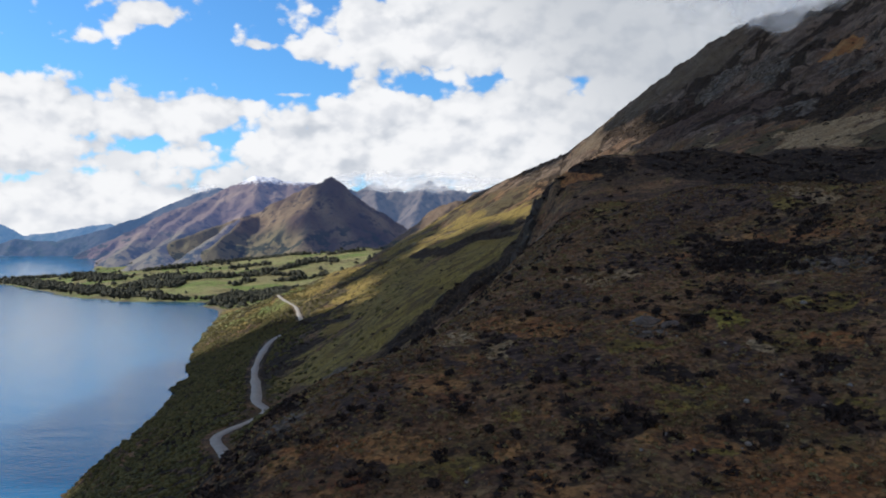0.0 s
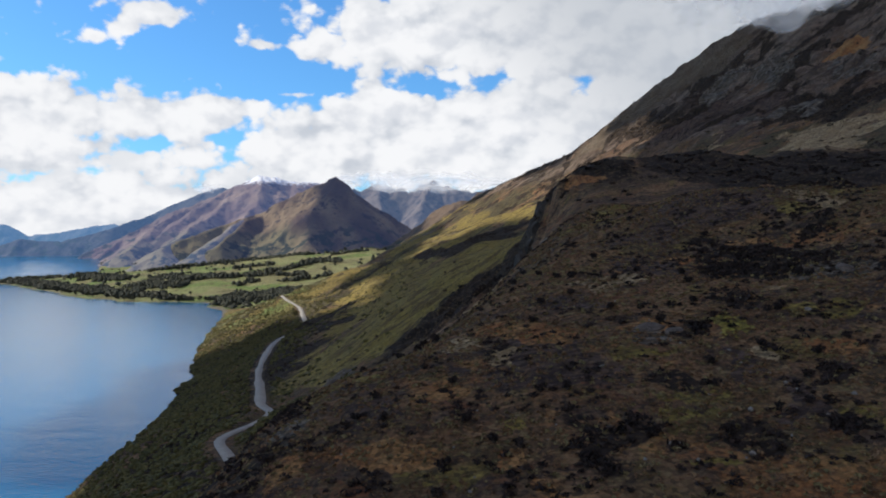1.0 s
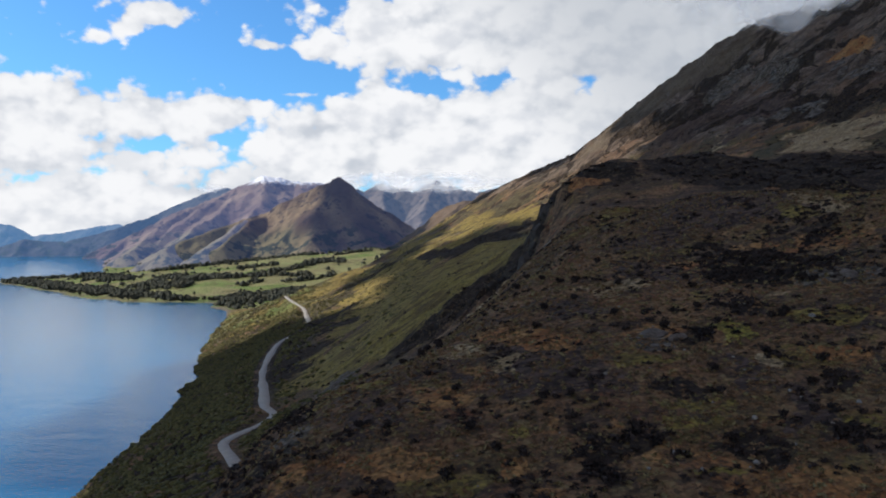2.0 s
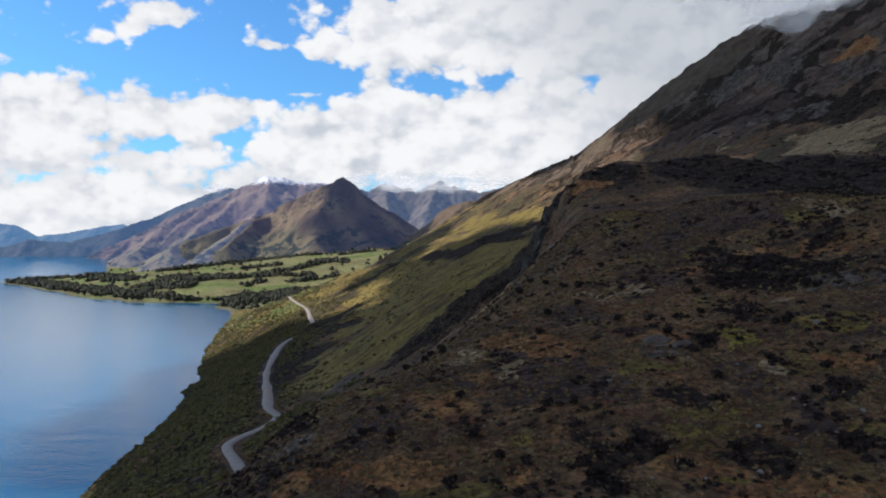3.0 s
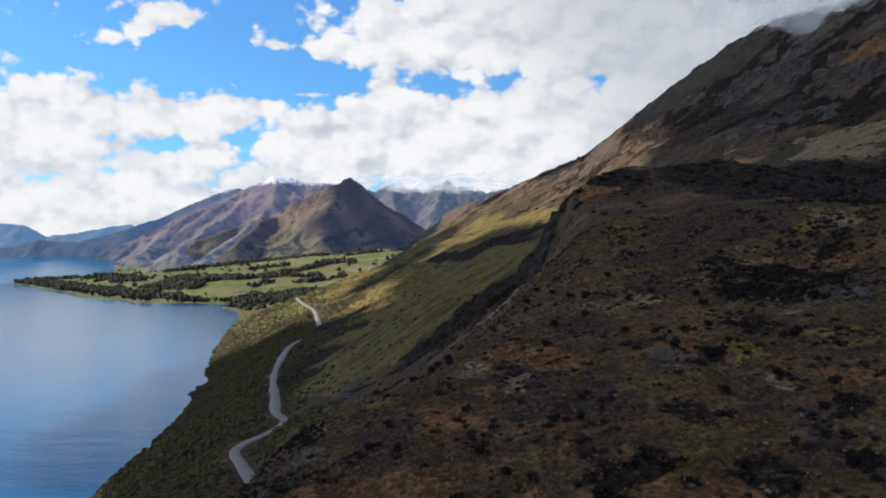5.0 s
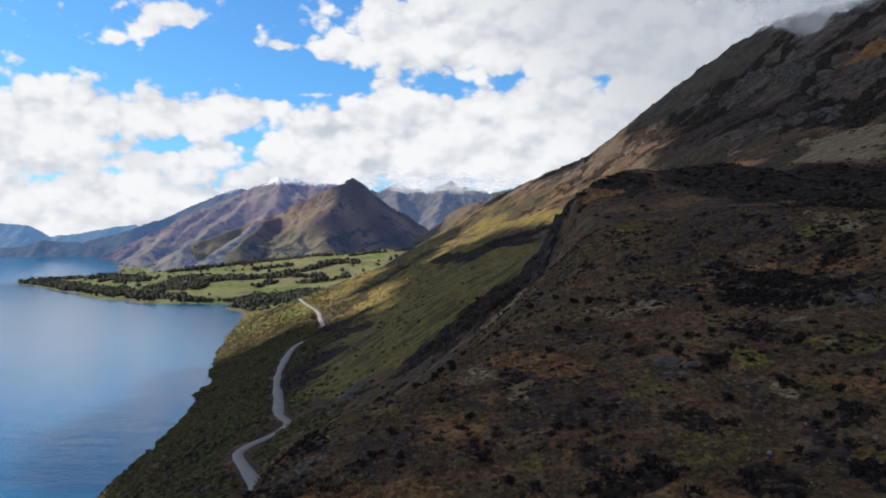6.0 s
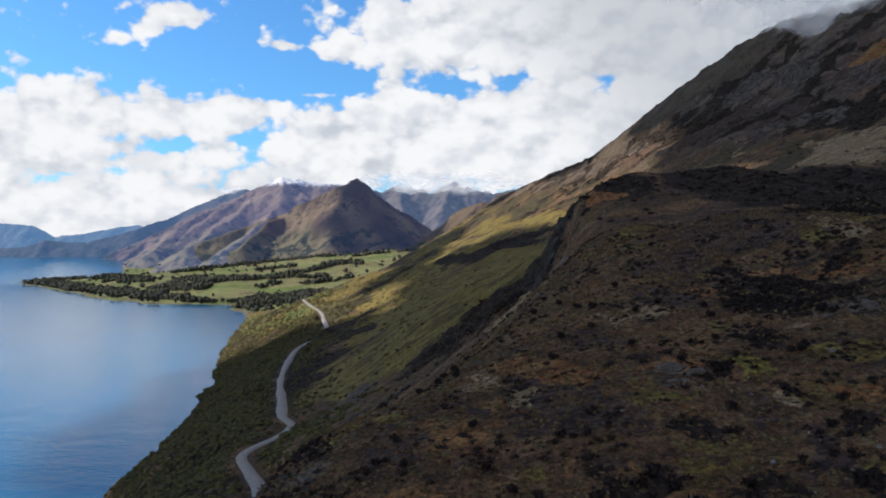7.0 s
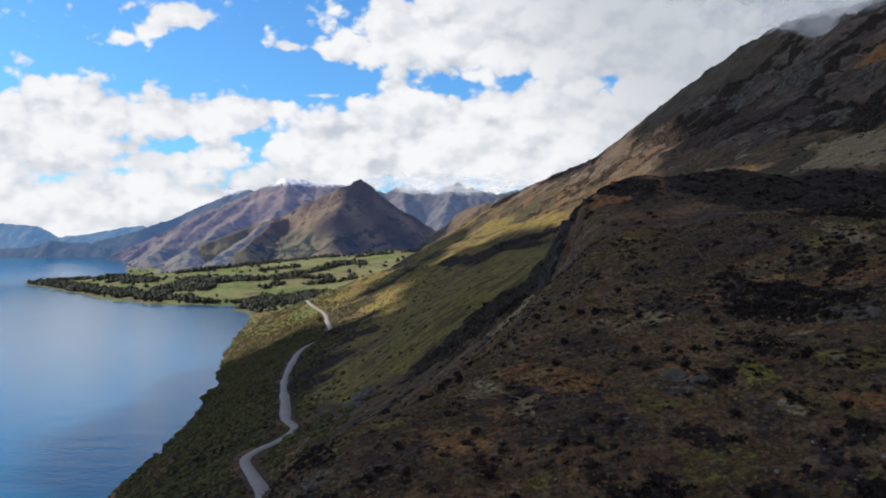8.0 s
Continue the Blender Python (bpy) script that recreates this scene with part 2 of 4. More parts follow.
# The lowland beyond: its shore, going round the point.
POINT = np.array(((-428, 1620), (-446, 1690), (-520, 1860), (-536, 1985), (-640, 2010), (-780, 2040), (-960, 2210), (-1120, 2410), (-1300, 2640), (-1470, 2860),
                  (-1640, 3040), (-1600, 3200), (-1480, 3330), (-1440, 3500), (-1560, 3800), (-1700, 4200), (-1800, 4950), (900, 4950), (900, 1620)), float)


def inside(poly, x, y):
    """Signed distance to a closed outline: positive within."""
    d, _ = near_line(np.vstack((poly, poly[:1])), x, y)
    odd = np.zeros(x.shape, bool)
    for (x0, y0), (x1, y1) in zip(poly, np.roll(poly, -1, 0)):
        if y0 != y1:
            odd ^= ((y0 > y) != (y1 > y)) & (x < (x1 - x0) * (y - y0) / (y1 - y0) + x0)
    return np.where(odd, d, -d)


def lake_level(x, y):
    """The lake lies flat; its far arm, miles off, is drawn in towards the viewer and so climbs gently."""
    r = np.hypot(x, y)
    return 78.0 * np.clip((r - 3350) / 1600, 0, 1.2) ** 1.25


def ground_height(x, y):
    ragged = step(-60, -150, x) * step(1750, 1600, y)
    z = sample(HILL, x + 6 * fbm(x / 30, y / 40, 3) * ragged, y)
    d = inside(POINT, x, y) + 16 * fbm(x / 70 + 9, y / 70, 3)
    level = lake_level(x, y)
    low = np.where(d > 0, 1.5 * np.minimum(d, 3) / 3 + 0.088 * np.maximum(d - 60, 0) * step(0, 300, d) + 0.02 * d, d * 0.4) + level * step(-400, 0, d)
    low = np.minimum(low, 1.5 + 0.0905 * np.maximum(y - 2010, 0) + 14 * step(-700, -200, x)) + 1.6 * fbm(x / 140, y / 140, 3) * step(0, 80, d)
    w = step(1560, 1900, y) * step(-120, -420, x - (y - 1620) * 0.12)
    w = np.maximum(w, step(2300, 2800, y) * step(300, -300, x))
    z = np.where(w > 0, z * (1 - w) + low * w, z)
    # relief grows with height on the mountainside
    land = step(0, 25, z)
    far = step(150, 600, y)
    rough = 5.5 * fbm(x / 95, y / 130, 4) * far * (1 - w) + 1.5 * fbm(x / 26 + 5, y / 34, 3) * (1 - 0.8 * w) + 0.42 * fbm(x / 7.5, y / 9, 3) * (1 - w)
    ribs = np.abs(vnoise(x / 60 + y / 260, y / 300 - x / 500))          # gullies that run down the slope
    rough = rough + (0.35 - ribs) * 11 * step(180, 340, z) * far * (1 - w)
    crag = np.abs(fbm(x / 110 + y / 400, y / 30, 4, 0.55))
    rough = rough + (0.45 - crag) * 10 * step(195, 280, z) * step(430, 600, y) * (1 - w)
    bluff = np.exp(-((x - 48) / 14) ** 2 - ((y - 365) / 45) ** 2)
    rough = rough + bluff * 4.0 * fbm(x / 5, y / 9, 3)
    wall = np.exp(-((x - 20 - (y - 380) * 0.1) / 36) ** 2 - ((y - 375) / 40) ** 2)
    rough = rough + wall * 2.6 * fbm((x + y) / 16, (y - x) / 5, 3)
    z = z + rough * land * (0.45 + 0.55 * step(150, 350, np.hypot(x, y)))
    # the road lies on a bench cut from the slope
    m = (np.abs(x + 140) < 260) & (y > 100) & (y < 1850)
    if m.any():
        d, s = near_line(ROAD, x[m], y[m])
        bed = np.interp(s, np.linspace(0, 1, len(ROAD)), ROAD[:, 2])
        k = 1 - step(4.6, 13.0, d)
        z[m] = z[m] * (1 - k) + bed * k
    return z


# ---------------------------------------------------------------- materials
def material(name, build):
    mat = bpy.data.materials.new(name)
    mat.use_nodes = True
    n = Nodes(mat.node_tree)
    shader = n.put("ShaderNodeBsdfPrincipled")
    n.plug(n.put("ShaderNodeOutputMaterial").inputs[0], shader.outputs[0])
    build(n, shader, n.put("ShaderNodeTexCoord").outputs["Object"])
    return mat


def relief(n, shader, height, strength, distance):
    bump = n.put("ShaderNodeBump")
    bump.inputs["Strength"].default_value, bump.inputs["Distance"].default_value = strength, distance
    n.plug(bump.inputs["Height"], height), n.plug(shader.inputs["Normal"], bump.outputs[0])


def zone(n, name):
    node = n.put("ShaderNodeAttribute", attribute_name=name)
    return node.outputs["Fac"]


def hillside(n, s, at):
    """Bracken and tussock, dark scrub, pasture and bare rock, by what grows where."""
    fine, mid, wide = n.noise(at, 1.1, 6.0, 0.65), n.noise(at, 0.12, 5.0, 0.6), n.noise(at, 0.02, 4.0, 0.55)
    slant = n.put("ShaderNodeMapping")                     # streaks that run down the slope, towards the lake
    n.plug(slant.inputs[0], at)
    slant.inputs["Rotation"].default_value, slant.inputs["Scale"].default_value = (0, 0, 0.35), (0.3, 1.6, 0.6)
    stretched = slant.outputs[0]
    brown = n.mix(n.ramp(mid, 0.35, 0.65), (0.22, 0.118, 0.066), (0.33, 0.195, 0.104))
    brown = n.mix(n.ramp(wide, 0.5, 0.62), brown, (0.145, 0.102, 0.052))
    brown = n.mix(n.ramp(n.noise(at, 0.085, 6.0, 0.7), 0.53, 0.62), brown, (0.23, 0.165, 0.055))
    brown = n.mix(n.ramp(n.noise(at, 0.07, 6.0, 0.7, 0.4), 0.54, 0.64), brown, (0.24, 0.1, 0.052))
    heath = n.mix(n.ramp(mid, 0.35, 0.6), (0.06, 0.041, 0.038), (0.125, 0.083, 0.066))
    brown = n.mix(n.ramp(n.calc("MULTIPLY_ADD", n.noise(stretched, 0.06, 6.0, 0.65), 0.6, n.calc("MULTIPLY", n.noise(at, 0.045, 6.0, 0.7), 0.4)), 0.46, 0.58), brown, heath)
    brown = n.mix(n.ramp(n.noise(at, 0.28, 7.0, 0.7), 0.53, 0.66, 0.0, 0.7), brown, (0.34, 0.255, 0.125))
    brown = n.mix(n.ramp(n.noise(at, 0.2, 7.0, 0.7, 0.6), 0.52, 0.62, 0.0, 0.85), brown, (0.075, 0.052, 0.046))
    orange = n.mix(n.ramp(mid, 0.4, 0.6), (0.37, 0.16, 0.064), (0.48, 0.26, 0.105))
    scrub = n.mix(n.ramp(n.calc("MULTIPLY_ADD", mid, 0.5, n.calc("MULTIPLY", fine, 0.5)), 0.38, 0.62), (0.011, 0.0085, 0.008), (0.047, 0.034, 0.03))
    grass = n.mix(n.ramp(mid, 0.35, 0.65), (0.25, 0.192, 0.046), (0.36, 0.275, 0.082))
    grass = n.mix(n.ramp(n.noise(stretched, 0.11, 7.0, 0.7), 0.46, 0.6, 0.0, 0.85), grass, (0.115, 0.08, 0.04))
    rock = n.mix(n.ramp(n.noise(stretched, 0.3, 8.0, 0.7), 0.4, 0.65), (0.055, 0.045, 0.038), (0.3, 0.26, 0.222))
    tan = n.mix(n.ramp(mid, 0.4, 0.6), (0.066, 0.055, 0.03), (0.116, 0.099, 0.056))
    jag = n.calc("ADD", n.calc("MULTIPLY", n.calc("SUBTRACT", n.noise(at, 0.16, 8.0, 0.75), 0.5), 1.5), n.calc("MULTIPLY", n.calc("SUBTRACT", n.noise(at, 0.03, 6.0, 0.7), 0.5), 0.9))
    jag = n.calc("MULTIPLY", jag, n.ramp(zone(n, "alpine"), 0.0, 1.0, 1.0, 0.8))
    colour = brown
    alpine = n.mix(n.ramp(n.noise(stretched, 0.05, 7.0, 0.7), 0.4, 0.6), (0.09, 0.066, 0.058), (0.28, 0.21, 0.165))
    alpine = n.mix(n.ramp(n.noise(at, 0.009, 5.0, 0.6), 0.52, 0.64, 0.0, 0.55), alpine, (0.2, 0.105, 0.058))
    straw = n.mix(n.ramp(mid, 0.4, 0.6), (0.36, 0.25, 0.135), (0.5, 0.375, 0.22))
    smooth = n.mix(n.ramp(n.noise(at, 0.03, 6.0, 0.6), 0.4, 0.6), (0.13, 0.098, 0.075), (0.19, 0.15, 0.112))
    green = n.mix(n.ramp(mid, 0.4, 0.6), (0.34, 0.285, 0.065), (0.44, 0.36, 0.1))
    moor = n.mix(n.ramp(n.noise(stretched, 0.4, 6.0, 0.65), 0.4, 0.62), (0.06, 0.041, 0.038), (0.165, 0.112, 0.094))
    for name, paint in (("alpine", alpine), ("tan", tan), ("smooth", smooth), ("heath", moor), ("straw", straw), ("grass", grass), ("green", green), ("bracken", orange), ("scrub", scrub), ("rock", rock)):
        colour = n.mix(n.ramp(n.calc("ADD", zone(n, name), jag), 0.36, 0.66), colour, paint)
    fields = n.put("ShaderNodeTexVoronoi", feature="F1")
    n.plug(fields.inputs["Vector"], at)
    fields.inputs["Scale"].default_value = 0.0065
    lot = n.put("ShaderNodeSeparateColor")
    n.plug(lot.inputs[0], fields.outputs["Color"])
    turf = n.mix(n.ramp(lot.outputs[0], 0.35, 0.75), (0.185, 0.27, 0.08), (0.31, 0.315, 0.145))
    turf = n.mix(n.ramp(n.noise(at, 0.008, 5.0, 0.6), 0.48, 0.6, 0.0, 0.8), turf, (0.27, 0.25, 0.13))
    turf = n.mix(n.ramp(n.noise(at, 0.02, 6.0, 0.65), 0.53, 0.64, 0.0, 0.9), turf, (0.11, 0.1, 0.055))
    colour = n.mix(n.ramp(zone(n, "pasture"), 0.3, 0.7), colour, turf)
    colour = n.mix(zone(n, "beach"), colour, (0.2, 0.185, 0.16))
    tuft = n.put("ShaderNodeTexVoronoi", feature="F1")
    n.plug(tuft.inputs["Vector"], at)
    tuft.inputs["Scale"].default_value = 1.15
    # Darker towards the edges of each tuft cell.
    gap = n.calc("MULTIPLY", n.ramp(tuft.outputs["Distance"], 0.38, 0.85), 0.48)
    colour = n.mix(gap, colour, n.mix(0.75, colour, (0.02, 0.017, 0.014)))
    each = n.put("ShaderNodeSeparateColor")
    n.plug(each.inputs[0], tuft.outputs["Color"])
    colour = n.mix(n.ramp(each.outputs[0], 0.72, 0.95, 0.0, 0.5), colour, n.mix(each.outputs[1], (0.22, 0.155, 0.085), (0.17, 0.115, 0.05)))
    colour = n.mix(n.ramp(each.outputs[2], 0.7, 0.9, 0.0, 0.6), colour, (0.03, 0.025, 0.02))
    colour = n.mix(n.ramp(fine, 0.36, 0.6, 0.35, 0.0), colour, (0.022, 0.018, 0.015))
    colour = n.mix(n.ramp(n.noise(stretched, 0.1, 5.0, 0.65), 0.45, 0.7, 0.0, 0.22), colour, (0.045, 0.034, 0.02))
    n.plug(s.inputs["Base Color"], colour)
    s.inputs["Roughness"].default_value, s.inputs["Specular IOR Level"].default_value = 0.95, 0.1
    relief(n, s, n.calc("MULTIPLY_ADD", n.noise(stretched, 0.05, 6.0, 0.7), n.ramp(zone(n, "alpine"), 0.0, 1.0, 0.8, 7.0), n.calc("ADD", n.noise(at, 0.9, 8.0, 0.7), n.noise(at, 0.16, 5.0, 0.6))), 0.9, 1.2)


def lake_water(n, s, at):
    n.plug(s.inputs["Base Color"], n.mix(n.ramp(n.noise(at, 0.003, 3.0), 0.4, 0.65), (0.002, 0.086, 0.2), (0.005, 0.112, 0.25)))
    s.inputs["Roughness"].default_value, s.inputs["IOR"].default_value = 0.13, 1.33
    stretch = n.put("ShaderNodeMapping")
    n.plug(stretch.inputs[0], at)
    stretch.inputs["Scale"].default_value = (0.55, 1.0, 1.0)
    chop = n.calc("ADD", n.noise(stretch.outputs[0], 0.28, 4.0, 0.6), n.calc("MULTIPLY", n.noise(stretch.outputs[0], 0.035, 3.0, 0.5), 2.0))
    relief(n, s, chop, 0.2, 1.0)


def asphalt(n, s, at):
    n.plug(s.inputs["Base Color"], n.mix(n.ramp(n.noise(at, 0.4, 5.0, 0.6), 0.3, 0.7), (0.27, 0.248, 0.22), (0.34, 0.315, 0.285)))
    s.inputs["Roughness"].default_value = 0.9


def plain_leaf(low, high):
    def build(n, s, at):
        island = n.put("ShaderNodeNewGeometry").outputs["Random Per Island"]
        patch = n.noise(at, 0.05, 4.0, 0.6)
        n.plug(s.inputs["Base Color"], n.mix(n.ramp(n.calc("MULTIPLY_ADD", island, 0.5, n.calc("MULTIPLY", patch, 0.7)), 0.3, 0.85), low, high))
        s.inputs["Roughness"].default_value, s.inputs["Specular IOR Level"].default_value = 0.85, 0.15
    return build


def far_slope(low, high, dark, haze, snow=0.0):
    """A distant mountainside; haze is emission painted onto it for the miles of air in front of this far backdrop."""
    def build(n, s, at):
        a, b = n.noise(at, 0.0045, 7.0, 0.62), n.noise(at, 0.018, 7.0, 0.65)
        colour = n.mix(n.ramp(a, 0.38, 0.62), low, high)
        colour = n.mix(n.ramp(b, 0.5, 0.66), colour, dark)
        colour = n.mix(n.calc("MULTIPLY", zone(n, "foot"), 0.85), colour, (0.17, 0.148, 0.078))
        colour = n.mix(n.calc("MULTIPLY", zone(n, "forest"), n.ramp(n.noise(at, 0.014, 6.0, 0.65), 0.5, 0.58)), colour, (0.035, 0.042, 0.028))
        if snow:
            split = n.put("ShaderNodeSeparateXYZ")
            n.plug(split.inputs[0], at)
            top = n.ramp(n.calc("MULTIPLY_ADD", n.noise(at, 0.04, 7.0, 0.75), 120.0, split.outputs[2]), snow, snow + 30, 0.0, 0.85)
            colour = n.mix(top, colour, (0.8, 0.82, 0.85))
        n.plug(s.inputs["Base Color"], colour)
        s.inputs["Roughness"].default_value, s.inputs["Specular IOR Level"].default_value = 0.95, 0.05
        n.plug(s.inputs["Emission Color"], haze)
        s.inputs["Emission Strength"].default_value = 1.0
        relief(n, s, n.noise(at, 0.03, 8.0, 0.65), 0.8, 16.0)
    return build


def vapour(n, s, at):
    n.plug(s.inputs["Base Color"], n.mix(n.noise(at, 0.01, 3.0), (0.75, 0.76, 0.78), (0.85, 0.85, 0.86)))
    s.inputs["Roughness"].default_value = 1.0


HILL_MAT = material("hillside", hillside)
WATER_MAT = material("lake_water", lake_water)
ROAD_MAT = material("pale_asphalt", asphalt)
SCRUB_MAT = material("dark_scrub", plain_leaf((0.013, 0.0098, 0.0095), (0.058, 0.041, 0.036)))
TUFT_MAT = material("bracken_tuft", plain_leaf((0.1, 0.058, 0.034), (0.24, 0.14, 0.076)))
STRAW_MAT = material("straw_tussock", plain_leaf((0.11, 0.084, 0.038), (0.25, 0.195, 0.095)))
BUSH_MAT = material("green_scrub", plain_leaf((0.042, 0.039, 0.014), (0.115, 0.1, 0.034)))
PINE_MAT = material("dark_forest", plain_leaf((0.036, 0.041, 0.034), (0.082, 0.083, 0.06)))
CLOUD_MAT = material("cloud_vapour", vapour)


# ---------------------------------------------------------------- meshes
def sheet(name, verts, quads, mat, parent=None):
    mesh = bpy.data.meshes.new(name)
    mesh.vertices.add(len(verts)), mesh.loops.add(quads.size), mesh.polygons.add(len(quads))
    mesh.vertices.foreach_set("co", np.ascontiguousarray(verts, np.float32).ravel())
    mesh.loops.foreach_set("vertex_index", np.ascontiguousarray(quads, np.int32).ravel())
    mesh.polygons.foreach_set("loop_start", np.arange(len(quads), dtype=np.int32) * quads.shape[1])
    mesh.polygons.foreach_set("use_smooth", np.ones(len(quads), bool))
    mesh.update(calc_edges=True)
    mesh.materials.append(mat)
    ob = new(name, mesh)
    if parent:
        ob.parent = parent
    return ob


def grid_faces(rows, cols):
    i = np.arange(rows - 1)[:, None] * cols + np.arange(cols - 1)[None, :]
    return np.stack((i, i + 1, i + cols + 1, i + cols), -1).reshape(-1, 4)


def fan(radii, angles):
    r, a = np.meshgrid(radii, angles, indexing="ij")
    return r * np.sin(a), r * np.cos(a)


def paint(ob, **zones):
    for name, values in zones.items():
        ob.data.attributes.new(name, "FLOAT", "POINT").data.foreach_set("value", np.ascontiguousarray(values, np.float32).ravel())


# What grows where on the mountainside: strips (half width, then the places that each runs through) ...
# Third strip: scrub on the gully wall, with the wall's shade painted in.
SCRUBBY = ((24, (-112, 610), (-100, 790), (-98, 970)), (16, (-108, 512), (-112, 610)), (30, (40, 368), (24, 395), (2, 380), (-18, 362)), (23, (-110, 704), (-70, 700)))
GREEN = ((67, (-64, 968), (18, 454)), (40, (-71, 616), (-1, 424)), (51, (-254, 1158), (-201, 1153)), (62, (-172, 1504), (-76, 1294)))
TAWNY = ((22, (111, 1957), (212, 1724), (365, 1514)), (49, (14, 1215), (122, 1510), (221, 1468), (272, 1235)))
ROCKY = ((13, (-47, 377), (-39, 391)), (2, (43, 309), (21, 262)))
# ... and patches with an outline of their own.
PATCHES = collections.defaultdict(list)


def patch(kind, *corners):
    PATCHES[kind].append(np.array(corners, float))


patch("smooth", (275, 1500), (330, 1580), (401, 1510), (455, 1430), (500, 1405), (525, 1345), (466, 1264), (407, 1207), (361, 1248), (309, 1281), (282, 1462))
patch("scrub", (518, 1249), (509, 1271), (450, 1220), (407, 1207), (377, 1173), (350, 1177), (321, 1250), (292, 1372), (256, 1061), (287, 992), (359, 1091), (430, 1192), (483, 1216), (511, 1214))
patch("rock", (387, 1149), (415, 1151), (478, 1216), (476, 1188), (428, 1111), (393, 1088))
patch("rock", (429, 1092), (479, 1127), (485, 1071), (456, 998), (407, 940), (383, 936))
patch("scrub", (440, 1036), (481, 1062), (455, 988), (400, 915), (355, 859))
patch("scrub", (524, 1100), (542, 1056), (537, 1043), (500, 1032))
patch("scrub", (593, 1233), (606, 1201), (558, 1054), (552, 1053))
patch("bracken", (450, 993), (464, 972), (520, 952), (442, 808), (433, 879), (399, 822), (394, 855))
patch("rock", (418, 847), (440, 805), (406, 744), (389, 776))
patch("scrub", (382, 915), (376, 853), (385, 762), (395, 723), (333, 608), (321, 668), (319, 723), (335, 795))
patch("heath", (348, 1171), (381, 1131), (371, 890), (310, 715), (283, 785), (259, 896))
patch("straw", (223, 545), (285, 646), (311, 657), (316, 578), (255, 467), (182, 378), (219, 529))
patch("straw", (225, 720), (269, 779), (283, 793), (279, 756), (249, 690))
patch("rock", (307, 796), (346, 785), (340, 672), (335, 668), (319, 723), (290, 738))
patch("scrub", (79, 359), (95, 371), (112, 369), (130, 353), (162, 367), (179, 362), (251, 459), (163, 298), (144, 300), (133, 307), (123, 318), (93, 331), (81, 346))
patch("scrub", (185, 365), (251, 459), (250, 330), (190, 262), (150, 262), (128, 245), (112, 262), (140, 300))
patch("bracken", (60, 382), (66, 356), (77, 354), (77, 347), (66, 343), (57, 354))
patch("grass", (46, 264), (57, 287), (68, 297), (65, 272), (53, 241), (47, 245))
patch("straw", (95, 235), (105, 229), (106, 215), (104, 205), (102, 202), (102, 214), (96, 226))
patch("grass", (95, 225), (102, 213), (101, 202), (94, 206), (92, 217))
patch("heath", (79, 317), (118, 303), (89, 218), (66, 205), (48, 205), (49, 223))
patch("scrub", (67, 213), (76, 213), (78, 201), (81, 183), (90, 182), (98, 179), (96, 175), (85, 177), (72, 171), (67, 168), (63, 178), (64, 196))
patch("heath", (47, 206), (57, 198), (62, 189), (61, 178), (53, 186), (46, 196))
patch("rock", (74, 170), (83, 175), (88, 174), (93, 170), (89, 162), (80, 162), (73, 161))
patch("straw", (67, 164), (75, 172), (84, 176), (86, 175), (77, 169), (69, 163))
patch("straw", (34, 190), (41, 193), (49, 193), (48, 184), (39, 180))
patch("green", (53, 153), (56, 155), (59, 153), (58, 148), (55, 144), (52, 145))
patch("rock", (35, 153), (39, 155), (43, 152), (45, 146), (43, 144), (36, 146))
patch("grass", (30, 141), (32, 145), (36, 146), (43, 142), (42, 140), (37, 139), (32, 138))
patch("scrub", (44, 150), (50, 155), (52, 152), (49, 148), (46, 145))
patch("scrub", (56, 143), (58, 144), (59, 139), (57, 138))
patch("scrub", (34, 132), (40, 134), (43, 133), (44, 129), (42, 127), (37, 128))
patch("scrub", (20, 126), (23, 127), (25, 122), (31, 117), (29, 114), (26, 112), (23, 108), (19, 109), (18, 116))
patch("scrub", (57, 114), (60, 115), (61, 112), (57, 105), (56, 108), (55, 111))
patch("scrub", (56, 163), (61, 165), (65, 161), (64, 156), (58, 156))
patch("scrub", (39, 114), (43, 117), (47, 115), (49, 110), (47, 107), (44, 107))
patch("scrub", (32, 112), (35, 113), (36, 110), (32, 109))
patch("scrub", (62, 130), (66, 130), (68, 126), (64, 122), (59, 123))
patch("heath", (51, 141), (54, 136), (57, 128), (54, 126), (48, 127))
patch("heath", (12, 153), (19, 152), (26, 148), (28, 137), (31, 135), (27, 131), (17, 131), (11, 135))
patch("heath", (24, 186), (34, 181), (35, 168), (25, 169), (17, 182))
patch("straw", (55, 142), (57, 137), (59, 132), (58, 132), (55, 135), (53, 141))
patch("grass", (34, 127), (46, 125), (44, 122), (40, 123), (35, 124))
patch("grass", (34, 121), (44, 122), (46, 120), (37, 114), (33, 115))
patch("grass", (33, 107), (39, 108), (41, 106), (37, 106), (33, 106))
patch("grass", (69, 154), (82, 150), (79, 144), (70, 146), (66, 148))
patch("grass", (10, 124), (13, 124), (14, 120), (10, 119))
patch("bracken", (13, 163), (17, 166), (25, 160), (29, 155), (26, 148), (18, 153))
patch("bracken", (65, 141), (71, 136), (72, 131), (67, 131), (64, 136))
patch("bracken", (9, 114), (12, 114), (13, 110), (9, 109))
patch("heath", (56, 125), (59, 122), (57, 116), (51, 113), (49, 116))
patch("bracken", (-5, 135), (0, 142), (4, 143), (7, 134), (6, 130), (0, 130), (-4, 129))
patch("bracken", (-21, 122), (-11, 123), (-2, 118), (0, 114), (-5, 112), (-23, 119))
patch("bracken", (9, 174), (18, 168), (17, 157), (8, 164))
patch("straw", (4, 168), (11, 153), (16, 150), (14, 144), (9, 148), (5, 154))
